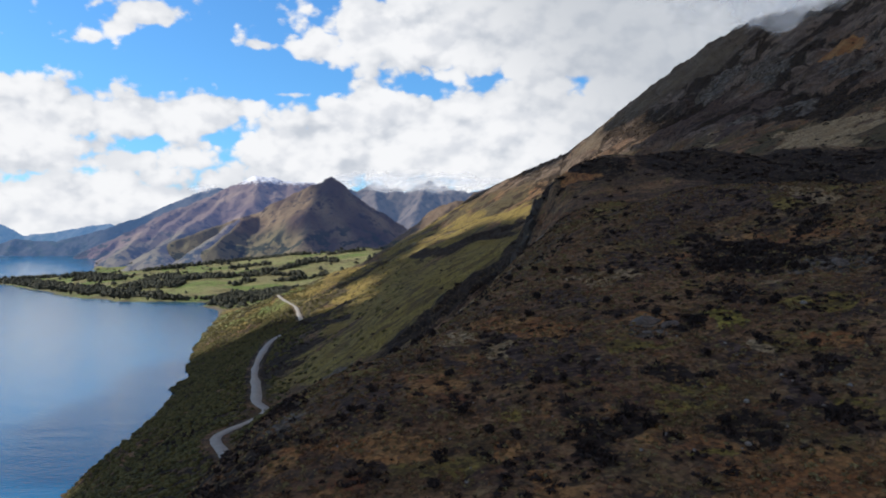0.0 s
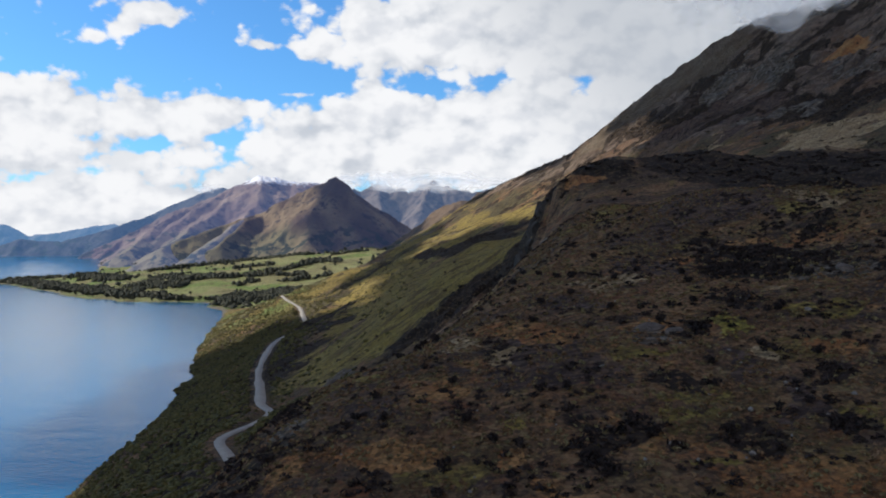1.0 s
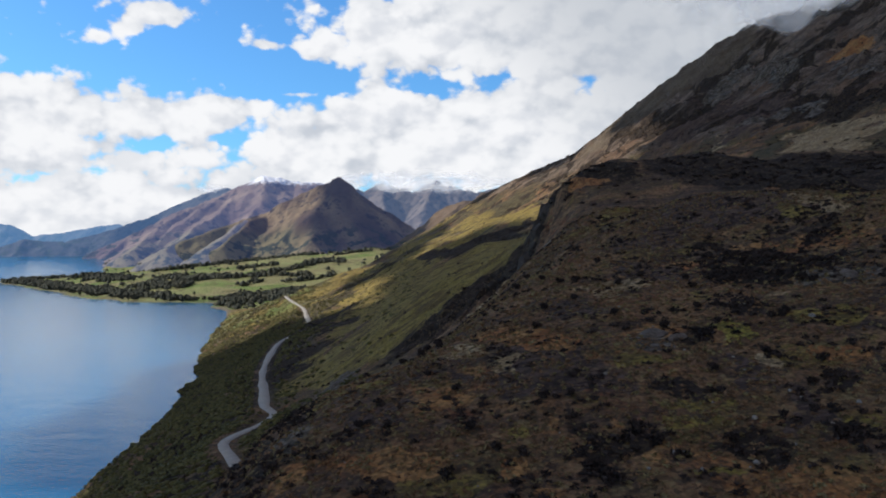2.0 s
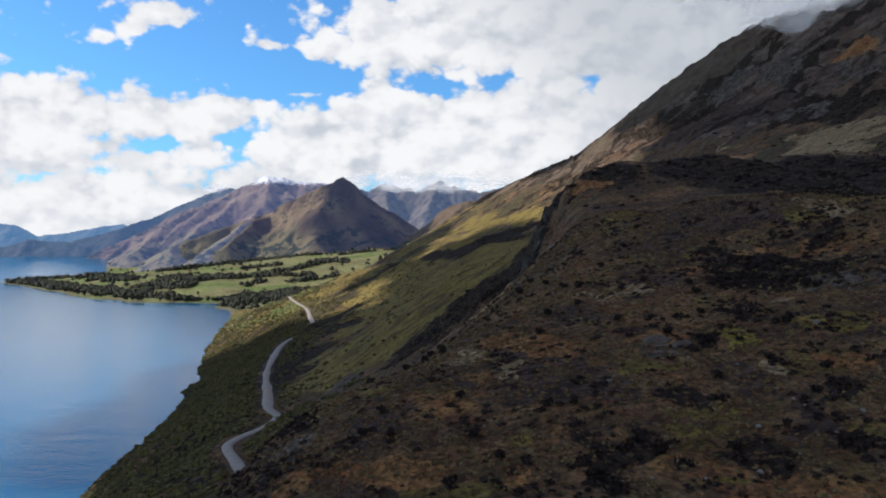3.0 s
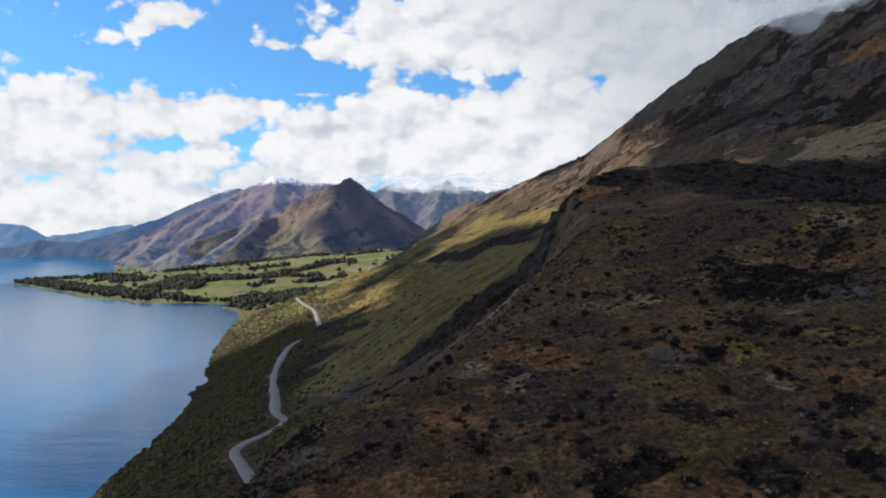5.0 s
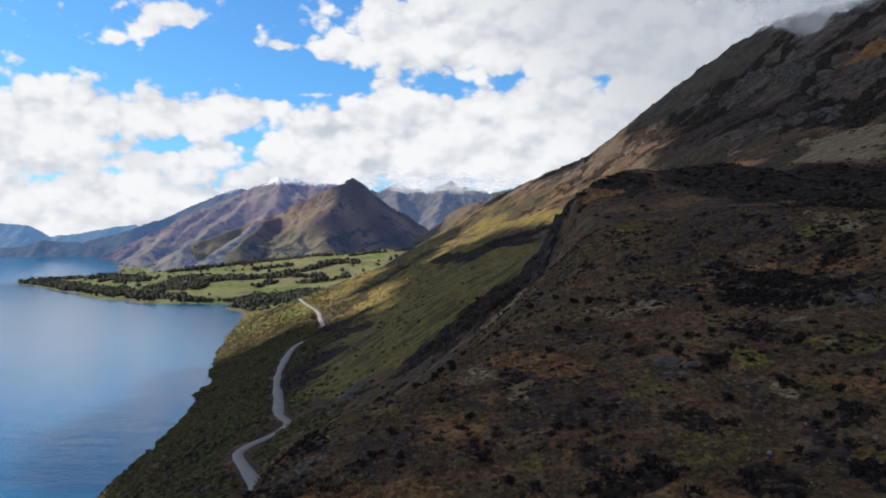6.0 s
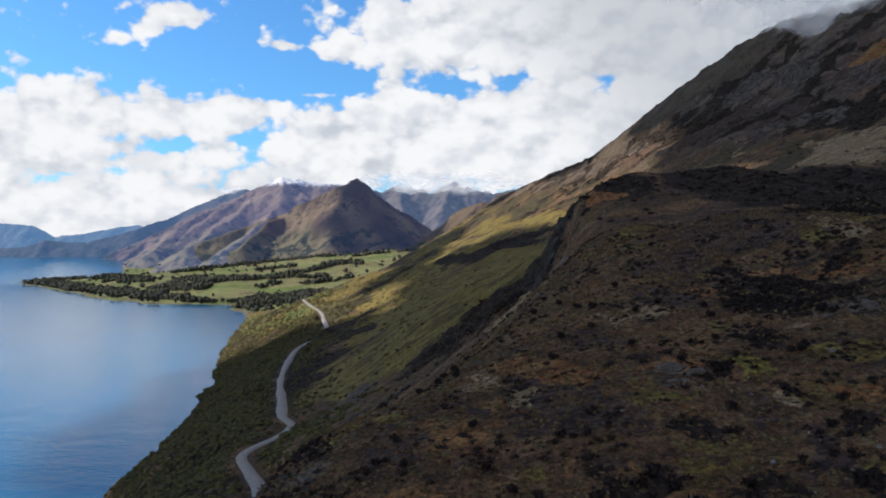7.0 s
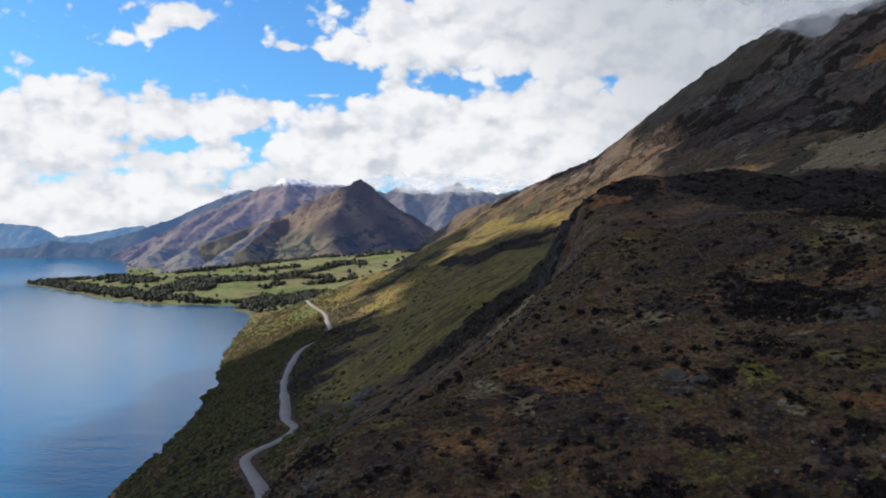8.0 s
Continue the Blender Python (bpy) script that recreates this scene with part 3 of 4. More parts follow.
patch("heath", (-2, 166), (4, 153), (7, 146), (9, 138), (15, 143), (14, 128), (8, 130), (7, 138), (1, 147))
patch("heath", (-20, 137), (-14, 136), (-6, 138), (-5, 128), (-11, 126), (-17, 131))
patch("heath", (-6, 170), (0, 180), (3, 177), (-2, 166), (-8, 158))
patch("grass", (-15, 155), (-9, 153), (-9, 146), (-13, 148))
patch("rock", (-29, 137), (-26, 141), (-22, 138), (-21, 131), (-24, 128))
patch("grass", (-97, 494), (-80, 553), (-47, 542), (-20, 425), (-27, 406), (-46, 413), (-66, 414))
patch("grass", (-142, 1028), (-182, 1400), (-150, 1480), (-89, 1271), (-26, 1104), (28, 945), (60, 700), (42, 472), (34, 431), (7, 396), (-11, 405), (-51, 539), (-79, 616))
patch("smooth", (-115, 1652), (-150, 2000), (-20, 2050), (56, 1890), (57, 1587), (5, 1145), (-36, 1094), (-81, 1275))
patch("grass", (-8, 1092), (22, 1267), (57, 1587), (110, 1398), (153, 1087), (117, 983), (100, 1020), (52, 1088), (5, 1104))
# Dark strip along the near edge of that grass, given the scrub colour.
patch("scrub", (-12, 1094), (30, 1016), (74, 1016), (116, 969), (108, 880), (63, 800), (34, 812), (5, 1038))
# Recess under the rim: dark scrub, its shade painted in as heath.
patch("heath", (45, 345), (43, 322), (39, 319), (22, 360), (2, 378), (-14, 407), (12, 421), (35, 438), (46, 400))
patch("straw", (40, 307), (31, 266), (21, 270), (15, 274), (17, 349), (29, 354), (34, 275))
patch("scrub", (-125, 799), (-98, 782), (-60, 660), (-74, 622), (-107, 685))


def patches(kind, x, y, seed):
    """How far each place lies within the patches of one kind, 0 to 1, with ragged edges."""
    m = np.zeros(x.shape)
    for poly in PATCHES[kind]:
        lo, hi = poly.min(0), poly.max(0)
        ragged = 0.13 * math.sqrt(max(hi[0] - lo[0], 1.0) * max(hi[1] - lo[1], 1.0))
        k = (x > lo[0] - 3 * ragged) & (x < hi[0] + 3 * ragged) & (y > lo[1] - 3 * ragged) & (y < hi[1] + 3 * ragged)
        if k.any():
            d = inside(poly, x[k], y[k]) + ragged * 1.2 * fbm(x[k] / (ragged * 3) + seed, y[k] / (ragged * 4), 5, 0.6)
            m[k] = np.maximum(m[k], step(-0.7 * ragged, 0.8 * ragged, d))
    return m


def strips(rows, x, y, seed):
    """How far each place lies within soft-edged strips, 0 to 1."""
    m = np.zeros(x.shape)
    for half, *places in rows:
        line = np.array(places, float)
        reach = half * 2.2
        k = ((x > line[:, 0].min() - reach) & (x < line[:, 0].max() + reach) & (y > line[:, 1].min() - reach) & (y < line[:, 1].max() + reach))
        if k.any():
            d, _ = near_line(line, x[k], y[k])
            d = d + half * 0.9 * fbm(x[k] / (half * 1.3) + seed, y[k] / (half * 1.3), 4)
            m[k] = np.maximum(m[k], 0.92 * (1 - step(0.3 * half, 1.5 * half, d)))
    return m


def zones_at(x, y, z):
    rad = np.hypot(x, y)
    low = step(1600, 1950, y) * step(-150, -420, x - (y - 1620) * 0.12)
    low = np.maximum(low, step(2300, 2700, y) * step(250, -250, x))
    hill = 1 - low
    near = 1 - step(250, 420, rad)
    road, _ = near_line(ROAD[::3], x, y)
    below = step(-62, -115, x + (y - 400) * 0.09) * step(90, 260, y) * hill       # the wooded strip by the road and the shore
    blot = fbm(x / 34 + 3, y / 34, 5, 0.6)
    lie = {kind: patches(kind, x, y, 3.0 * k) for k, kind in enumerate(("scrub", "heath", "bracken", "grass", "green", "rock", "straw", "smooth"))}
    known = np.maximum.reduce(list(lie.values()))
    open_ground = np.maximum.reduce([lie[kind] for kind in ("bracken", "grass", "green", "straw", "smooth")])
    bare = 1 - 0.8 * known
    scrub = np.maximum(strips(SCRUBBY, x, y, 1.0), 0.62 * step(0.05, 0.95, blot) * near * bare)
    high = step(190, 300, z) * hill
    scrub = np.maximum(scrub, 0.8 * high * step(0.0, 0.7, fbm(x / 105 + y / 300, y / 25, 5, 0.6)) * (1 - 0.85 * open_ground))
    scrub = np.maximum(scrub, 0.9 * below * step(-0.8, 0.2, fbm(x / 25, y / 25, 4)))
    bracken = np.maximum(lie["bracken"], 0.6 * bare * step(0.0, 0.75, fbm(x / 24 - 9, y / 24, 5, 0.6)) * near)
    face = step(-150, -60, x) * step(140, 60, x) * step(380, 480, y) * hill
    grass = np.maximum(np.maximum(strips(GREEN, x, y, 9.0), 0.9 * lie["grass"]), 0.75 * face * step(-0.7, 0.5, fbm(x / 50, y / 70 + 4, 4)))
    grass = np.maximum(grass, 0.5 * bare * step(0.45, 1.0, fbm(x / 19 + 31, y / 19, 5, 0.6)) * near)
    grass = np.maximum(grass, 0.95 * below * step(1000, 1300, y))
    scrub = scrub * (1 - 0.6 * below * step(900, 1200, y))
    rock = np.maximum(np.maximum(strips(ROCKY, x, y, 13.0), 0.85 * lie["rock"]), 0.6 * bare * high * step(0.2, 0.7, fbm(x / 75 + 7 + y / 300, y / 20 + 3, 5, 0.62)))
    tan = np.maximum(strips(TAWNY, x, y, 17.0), 0.85 * step(900, 1150, y) * step(-40, 60, x - (y - 1100) * 0.05) * hill * step(-0.3, 0.6, fbm(x / 50, y / 90 + 8, 4)))
    tan = np.maximum(tan, 0.85 * step(380, 520, rad) * hill * step(-0.6, 0.3, fbm(x / 70 + 3, y / 90, 4)))
    tan = tan * (1 - 0.7 * high)
    scrub = np.maximum(scrub, 0.75 * step(900, 1150, y) * hill * step(-0.1, 0.6, fbm(x / 22 + 4, y / 40, 5, 0.65)))
    scrub = np.maximum(scrub * (1 - 0.7 * open_ground), (0.95 - 0.2 * near) * lie["scrub"])
    cut = step(5.6, 4, road) * step(200, 260, y) * step(1400, 1340, y) * hill
    rock = np.maximum(rock, 0.45 * cut)
    return dict(heath=0.95 * lie["heath"], straw=0.95 * lie["straw"], smooth=0.95 * lie["smooth"], green=0.9 * lie["green"], scrub=scrub * hill, bracken=bracken * hill, grass=grass * hill, rock=rock * hill, tan=tan * hill, pasture=np.maximum(low, 0.6 * below * step(980, 1250, y) * step(0.9, -0.2, fbm(x / 40, y / 50 + 6, 4))), alpine=0.95 * high, beach=step(1.9, 0.9, z - lake_level(x, y)) * step(1500, 1600, y))


ANGLES = np.concatenate((np.radians(np.arange(-180, -33, 3.0)), np.radians(np.arange(-33, 33.01, 0.1)), np.radians(np.arange(36, 181, 3.0))))
RADII = np.concatenate((np.arange(0.5, 90, 6.0), np.geomspace(90, 4940, 640)))
gx, gy = fan(RADII, ANGLES)
gz = ground_height(gx, gy)
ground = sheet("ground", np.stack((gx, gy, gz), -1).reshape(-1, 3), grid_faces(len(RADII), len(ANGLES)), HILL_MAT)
tagged(ground, "steep brown mountainside of bracken, scrub and rock above the lake", "ground", kind="structure")
paint(ground, **zones_at(gx, gy, gz))

wx, wy = fan(np.concatenate((np.arange(1, 300, 30.0), np.geomspace(300, 4940, 160))), np.radians(np.arange(-180, 180.1, 1.5)))
water = sheet("water", np.stack((wx, wy, lake_level(wx, wy)), -1).reshape(-1, 3), grid_faces(170, 241), WATER_MAT)
tagged(water, "calm blue mountain lake with faint ripples and cloud reflections", "lake", kind="structure")


def road_ribbon():
    d = np.gradient(ROAD[:, :2], axis=0)
    d /= np.linalg.norm(d, axis=1)[:, None]
    side = np.stack((d[:, 1], -d[:, 0]), 1)
    cross = ((-2.6, 0.05), (-2.35, 0.32), (0, 0.40), (2.35, 0.32), (2.6, 0.05))
    wob = 0.75 * vnoise(np.arange(len(ROAD)) / 2.3, np.arange(len(ROAD)) * 0.0)
    v = np.stack([np.column_stack((ROAD[:, :2] + side * (w + np.sign(w) * wob)[:, None] if w else ROAD[:, :2], ROAD[:, 2] + h)) for w, h in cross], 1)
    return sheet("road", v.reshape(-1, 3), grid_faces(len(ROAD), len(cross)), ROAD_MAT)


tagged(road_ribbon(), "narrow winding pale asphalt road cut along the slope", "road", kind="structure")


# ---------------------------------------------------------------- far mountains
def mountain(name, ridges, x0, x1, y0, y1, mat, label, slope=0.62, cell=11.0, rough=14.0, spurs=False):
    """A mountain as the upper envelope of its ridgelines (x, y, height), fretted by gullies."""
    x, y = np.meshgrid(np.arange(x0, x1 + 1, cell), np.arange(y0, min(y1, 4940) + 1, cell))
    wx2, wy2 = x + 17 * fbm(x / 150, y / 150, 3), y + 24 * fbm(x / 150 + 40, y / 150, 3)
    z = np.full(x.shape, -80.0)
    r = random.Random(len(name) * 7)
    main = along(ridges[0], 90.0) if spurs else ()
    ridges = list(ridges)
    for k, (a, b, c) in enumerate(main):
        if c > 190:
            far = (c - 120) * r.uniform(1.3, 1.9)
            turn, dip = r.uniform(-0.55, 0.1), r.uniform(6, 16)
            ridges.append(((a, b, c - dip * 0.3), (a + far * 0.5 * turn, b - far * 0.45, c - (c - 110) * 0.36 - dip), (a + far * turn, b - far, 105)))
    for ridge in ridges:
        line = np.array(ridge, float)
        d, s = near_line(line, wx2, wy2)
        top = np.interp(s, np.linspace(0, 1, len(line)), line[:, 2])
        z = np.maximum(z, top - slope * d + 14 * (1 - np.exp(-d / 40)) * (np.abs(vnoise(x / 70, y / 70)) - 0.5))
    z = z + rough * fbm(x / 120, y / 120, 4) * step(60, 220, z) * 0.6 - rough * 0.5 * np.abs(fbm(x / 55, y / 55, 3)) * step(80, 200, z)
    ob = sheet(name, np.stack((x, y, z), -1).reshape(-1, 3), grid_faces(*x.shape), mat)
    low = step(235, 150, z + 30 * fbm(x / 200, y / 200, 3))
    paint(ob, forest=low, foot=low * step(-430, -720, x) * step(-1700, -1500, x) * step(4300, 4000, y))
    return tagged(ob, label, "mountain", kind="structure")


# Fourth colour of each: painted haze glow, stronger the farther the mountain.
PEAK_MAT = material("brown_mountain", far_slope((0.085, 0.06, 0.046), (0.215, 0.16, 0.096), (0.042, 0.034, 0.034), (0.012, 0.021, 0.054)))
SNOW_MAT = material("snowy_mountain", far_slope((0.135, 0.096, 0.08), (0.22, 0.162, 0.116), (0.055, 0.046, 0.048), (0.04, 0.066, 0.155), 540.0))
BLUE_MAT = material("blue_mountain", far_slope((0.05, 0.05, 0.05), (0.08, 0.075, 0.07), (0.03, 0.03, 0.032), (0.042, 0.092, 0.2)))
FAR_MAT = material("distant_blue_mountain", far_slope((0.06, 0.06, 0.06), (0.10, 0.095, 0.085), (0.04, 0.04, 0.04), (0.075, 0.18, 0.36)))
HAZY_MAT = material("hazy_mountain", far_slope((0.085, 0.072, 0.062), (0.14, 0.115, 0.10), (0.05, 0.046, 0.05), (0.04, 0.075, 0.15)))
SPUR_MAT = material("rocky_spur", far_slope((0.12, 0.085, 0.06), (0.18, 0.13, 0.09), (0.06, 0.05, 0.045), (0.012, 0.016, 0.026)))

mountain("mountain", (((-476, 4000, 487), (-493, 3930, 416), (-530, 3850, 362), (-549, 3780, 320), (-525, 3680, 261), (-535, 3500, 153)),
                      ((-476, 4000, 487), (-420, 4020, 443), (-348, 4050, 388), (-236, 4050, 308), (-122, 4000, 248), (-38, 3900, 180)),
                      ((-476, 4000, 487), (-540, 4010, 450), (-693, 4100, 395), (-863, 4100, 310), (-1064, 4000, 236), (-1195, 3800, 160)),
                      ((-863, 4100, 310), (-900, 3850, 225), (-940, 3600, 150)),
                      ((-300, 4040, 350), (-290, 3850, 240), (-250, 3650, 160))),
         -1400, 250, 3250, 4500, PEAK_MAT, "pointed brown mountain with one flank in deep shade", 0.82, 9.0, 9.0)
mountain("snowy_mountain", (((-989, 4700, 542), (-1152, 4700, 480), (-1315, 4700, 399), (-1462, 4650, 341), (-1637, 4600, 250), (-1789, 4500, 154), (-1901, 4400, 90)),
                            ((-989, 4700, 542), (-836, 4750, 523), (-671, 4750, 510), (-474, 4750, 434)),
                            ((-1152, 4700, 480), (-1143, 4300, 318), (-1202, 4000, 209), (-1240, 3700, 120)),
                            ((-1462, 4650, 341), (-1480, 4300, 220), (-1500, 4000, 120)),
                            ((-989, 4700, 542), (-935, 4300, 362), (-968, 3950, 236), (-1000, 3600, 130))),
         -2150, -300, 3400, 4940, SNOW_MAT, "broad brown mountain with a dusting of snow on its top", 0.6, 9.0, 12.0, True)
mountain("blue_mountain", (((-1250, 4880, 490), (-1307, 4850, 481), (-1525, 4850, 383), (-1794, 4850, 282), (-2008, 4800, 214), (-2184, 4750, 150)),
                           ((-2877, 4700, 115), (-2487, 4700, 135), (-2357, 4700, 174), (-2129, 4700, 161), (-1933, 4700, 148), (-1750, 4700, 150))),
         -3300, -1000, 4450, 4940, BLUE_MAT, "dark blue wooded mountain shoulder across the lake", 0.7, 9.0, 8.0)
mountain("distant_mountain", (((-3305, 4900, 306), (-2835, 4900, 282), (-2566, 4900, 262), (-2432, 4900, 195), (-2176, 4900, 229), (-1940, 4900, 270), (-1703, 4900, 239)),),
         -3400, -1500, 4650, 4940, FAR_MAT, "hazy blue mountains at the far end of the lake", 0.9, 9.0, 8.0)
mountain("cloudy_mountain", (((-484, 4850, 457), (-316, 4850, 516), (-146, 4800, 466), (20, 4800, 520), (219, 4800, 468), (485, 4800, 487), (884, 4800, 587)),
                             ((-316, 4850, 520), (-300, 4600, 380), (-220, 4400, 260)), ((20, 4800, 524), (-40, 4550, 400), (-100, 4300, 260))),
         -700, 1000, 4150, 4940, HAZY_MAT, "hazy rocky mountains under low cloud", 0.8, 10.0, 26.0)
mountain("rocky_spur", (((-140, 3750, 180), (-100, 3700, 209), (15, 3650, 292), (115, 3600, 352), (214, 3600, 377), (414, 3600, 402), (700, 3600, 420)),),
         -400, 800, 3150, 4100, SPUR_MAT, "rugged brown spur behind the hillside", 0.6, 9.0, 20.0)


# ---------------------------------------------------------------- clouds out of view, added so that their shade lies on the near slope and the upper mountain
def cloud(places, seed, level=1150):
    """An unseen cumulus of lumpy rounded masses, set along the sun's rays from the ground that it is added to shade (x,
    y, z, half width, half length).
    """
    bm = bmesh.new()
    for k, (x, y, z, a, b) in enumerate(places):
        rise = level + 25 * (k % 3) - z
        c = Vector((x, y, z)) + TO_SUN * (rise / TO_SUN.z)
        made = bmesh.ops.create_icosphere(bm, subdivisions=4, radius=1.0)["verts"]
        for v in made:
            lump = 1 + 0.34 * noise.fractal(v.co * 2.6 + Vector((seed + k, 0, 0)), 0.8, 2.0, 4)
            v.co = Vector((v.co.x * a * lump, v.co.y * b * lump, v.co.z * (70 if v.co.z > 0 else 30) * lump)) + c
    mesh = bpy.data.meshes.new("cloud")
    bm.to_mesh(mesh), bm.free()
    mesh.materials.append(CLOUD_MAT)
    for p in mesh.polygons:
        p.use_smooth = True
    return tagged(new("cloud", mesh), "lumpy cloud mass out of view, added to shade the slopes", "cloud", kind="structure")


cloud(((70, 150, 125, 200, 210), (160, 330, 175, 160, 120), (-120, 120, 60, 140, 200), (90, -80, 100, 260, 200), (-60, 380, 70, 100, 120),
       (-10, 560, 110, 130, 200), (30, 890, 128, 120, 230), (-120, 420, 60, 120, 170), (-85, 1280, 105, 75, 210), (-70, 1720, 150, 110, 260), (110, 560, 150, 90, 150),
       (-160, 600, 30, 110, 170), (-185, 830, 35, 85, 150), (-140, 760, 55, 70, 170), (250, 380, 190, 110, 90), (-235, 700, 5, 85, 210), (-270, 900, 5, 55, 110)), 3.0)
cloud(((420, 700, 290, 170, 240), (470, 1000, 400, 120, 210), (470, 1350, 450, 130, 180), (450, 1560, 440, 130, 160), (300, 520, 220, 120, 130), (300, 800, 250, 110, 190), (375, 1120, 350, 78, 160),
       (430, 1240, 400, 100, 140), (345, 920, 300, 100, 150), (440, 1450, 455, 70, 110), (400, 1330, 420, 70, 110), (350, 1420, 385, 75, 130), (570, 1090, 455, 110, 130), (140, 2080, 262, 60, 190), (235, 1720, 318, 55, 150)), 8.0)


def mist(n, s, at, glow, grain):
    """Thin cloud: what there is of it scatters light on both sides, the rest lets it through; glow adds emission to
    brighten it.
    """
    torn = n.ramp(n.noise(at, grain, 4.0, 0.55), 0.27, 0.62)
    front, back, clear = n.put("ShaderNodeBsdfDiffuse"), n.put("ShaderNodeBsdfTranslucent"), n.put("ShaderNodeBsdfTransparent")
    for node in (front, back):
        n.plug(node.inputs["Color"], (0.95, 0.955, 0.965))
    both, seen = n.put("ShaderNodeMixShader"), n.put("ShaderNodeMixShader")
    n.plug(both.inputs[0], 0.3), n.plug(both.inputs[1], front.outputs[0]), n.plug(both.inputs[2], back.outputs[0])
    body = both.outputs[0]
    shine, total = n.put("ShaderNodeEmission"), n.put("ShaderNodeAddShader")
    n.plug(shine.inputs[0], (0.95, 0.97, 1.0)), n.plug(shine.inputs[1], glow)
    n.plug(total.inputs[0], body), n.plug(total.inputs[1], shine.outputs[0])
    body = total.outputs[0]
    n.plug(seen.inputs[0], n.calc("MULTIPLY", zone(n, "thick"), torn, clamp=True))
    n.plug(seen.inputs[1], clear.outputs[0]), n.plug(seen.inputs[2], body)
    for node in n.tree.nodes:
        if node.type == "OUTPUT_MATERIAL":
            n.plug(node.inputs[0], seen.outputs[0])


MIST_MAT = material("thin_cloud", lambda n, s, at: mist(n, s, at, 0.14, 0.011))     # the skirt of the sky's cloud deck, lifted by a little added emission
FAR_MIST_MAT = material("far_cloud", lambda n, s, at: mist(n, s, at, 0.34, 0.006))       # part of the far backdrop of sky, with stronger emission added


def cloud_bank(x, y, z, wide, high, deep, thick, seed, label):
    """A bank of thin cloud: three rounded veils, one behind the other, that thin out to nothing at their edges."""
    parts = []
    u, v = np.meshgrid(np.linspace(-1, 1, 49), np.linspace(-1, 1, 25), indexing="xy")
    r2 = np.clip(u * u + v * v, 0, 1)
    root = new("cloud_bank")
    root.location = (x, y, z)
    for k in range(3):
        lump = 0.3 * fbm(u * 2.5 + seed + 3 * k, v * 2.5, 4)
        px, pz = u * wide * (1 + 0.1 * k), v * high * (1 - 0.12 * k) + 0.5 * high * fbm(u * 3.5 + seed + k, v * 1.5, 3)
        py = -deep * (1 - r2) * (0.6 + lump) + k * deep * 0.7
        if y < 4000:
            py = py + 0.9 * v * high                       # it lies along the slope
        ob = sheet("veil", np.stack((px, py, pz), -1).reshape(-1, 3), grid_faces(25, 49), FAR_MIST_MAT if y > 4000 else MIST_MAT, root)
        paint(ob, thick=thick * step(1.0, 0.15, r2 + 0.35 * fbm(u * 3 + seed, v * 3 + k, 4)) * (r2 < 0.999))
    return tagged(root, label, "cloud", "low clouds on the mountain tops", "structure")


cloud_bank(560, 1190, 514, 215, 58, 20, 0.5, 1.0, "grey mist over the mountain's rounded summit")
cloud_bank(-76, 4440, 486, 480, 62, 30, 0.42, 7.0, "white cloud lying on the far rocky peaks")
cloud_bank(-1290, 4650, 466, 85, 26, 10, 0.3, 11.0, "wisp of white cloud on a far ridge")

# Higher clouds, also unseen, added to shade the far peak's flank and a shoulder.
cloud(((-365, 3920, 430, 115, 180), (-300, 3860, 340, 150, 200), (-210, 3800, 260, 180, 210), (-310, 3680, 220, 170, 160), (-460, 3600, 190, 90, 100), (-150, 3650, 190, 150, 150)), 15.0, 2600)
cloud(((-1750, 4700, 230, 200, 150),), 19.0, 2600)


# ---------------------------------------------------------------- plants
def leafy(count, seed, flat=0.75, size=0.34):
    """A unit clump: many small leaf sprays standing on a rounded, uneven dome."""
    r = np.random.default_rng(seed)
    d = r.normal(size=(count, 3))
    d[:, 2] = np.abs(d[:, 2]) * 0.9 - 0.12
    d /= np.linalg.norm(d, axis=1)[:, None]
    mid = d * (r.uniform(0.55, 1.0, (count, 1)) ** 0.7) * np.array((1, 1, flat))
    mid *= 1 + 0.25 * np.sin(3 * np.arctan2(d[:, 1], d[:, 0]) + seed)[:, None]
    a = r.normal(size=(count, 3)) * size
    b = r.normal(size=(count, 3)) * size
    return np.stack((mid + a, mid + b, mid - (a + b) * 0.8), 1)          # count x 3 corners x xyz


def bushy(sprays, seed, flat=0.8, size=0.2):
    """A unit bush: a lumpy dome of foliage with leaf sprays standing out of it, as corners and faces."""
    r = np.random.default_rng(seed)
    rings = ((1, 1.4), (6, 0.85), (8, 0.3), (8, -0.35))
    pts, faces, starts = [], [], []
    for count, tilt in rings:
        starts.append(len(pts))
        for k in range(count):
            w, far = 6.283 * (k + 0.5 * (tilt == 0.3)) / count, r.uniform(0.7, 1.12)
            pts.append((math.cos(w) * math.cos(tilt) * far, math.sin(w) * math.cos(tilt) * far, math.sin(tilt) * far * flat))
    for (n0, _), (n1, _), a, b in zip(rings, rings[1:], starts, starts[1:]):
        for k in range(n1):
            i, j = a + (k * n0 // n1) % n0, a + ((k + 1) * n0 // n1) % n0
            faces.append((i, b + k, b + (k + 1) % n1))
            if i != j:
                faces.append((i, b + (k + 1) % n1, j))
    leaf = leafy(sprays, seed + 100, flat, size)
    first = len(pts)
    return np.concatenate((np.array(pts), leaf.reshape(-1, 3))), np.concatenate((np.array(faces), first + np.arange(3 * sprays).reshape(-1, 3)))


def loose(leaf):
    return leaf.reshape(-1, 3), np.arange(leaf.size // 3).reshape(-1, 3)


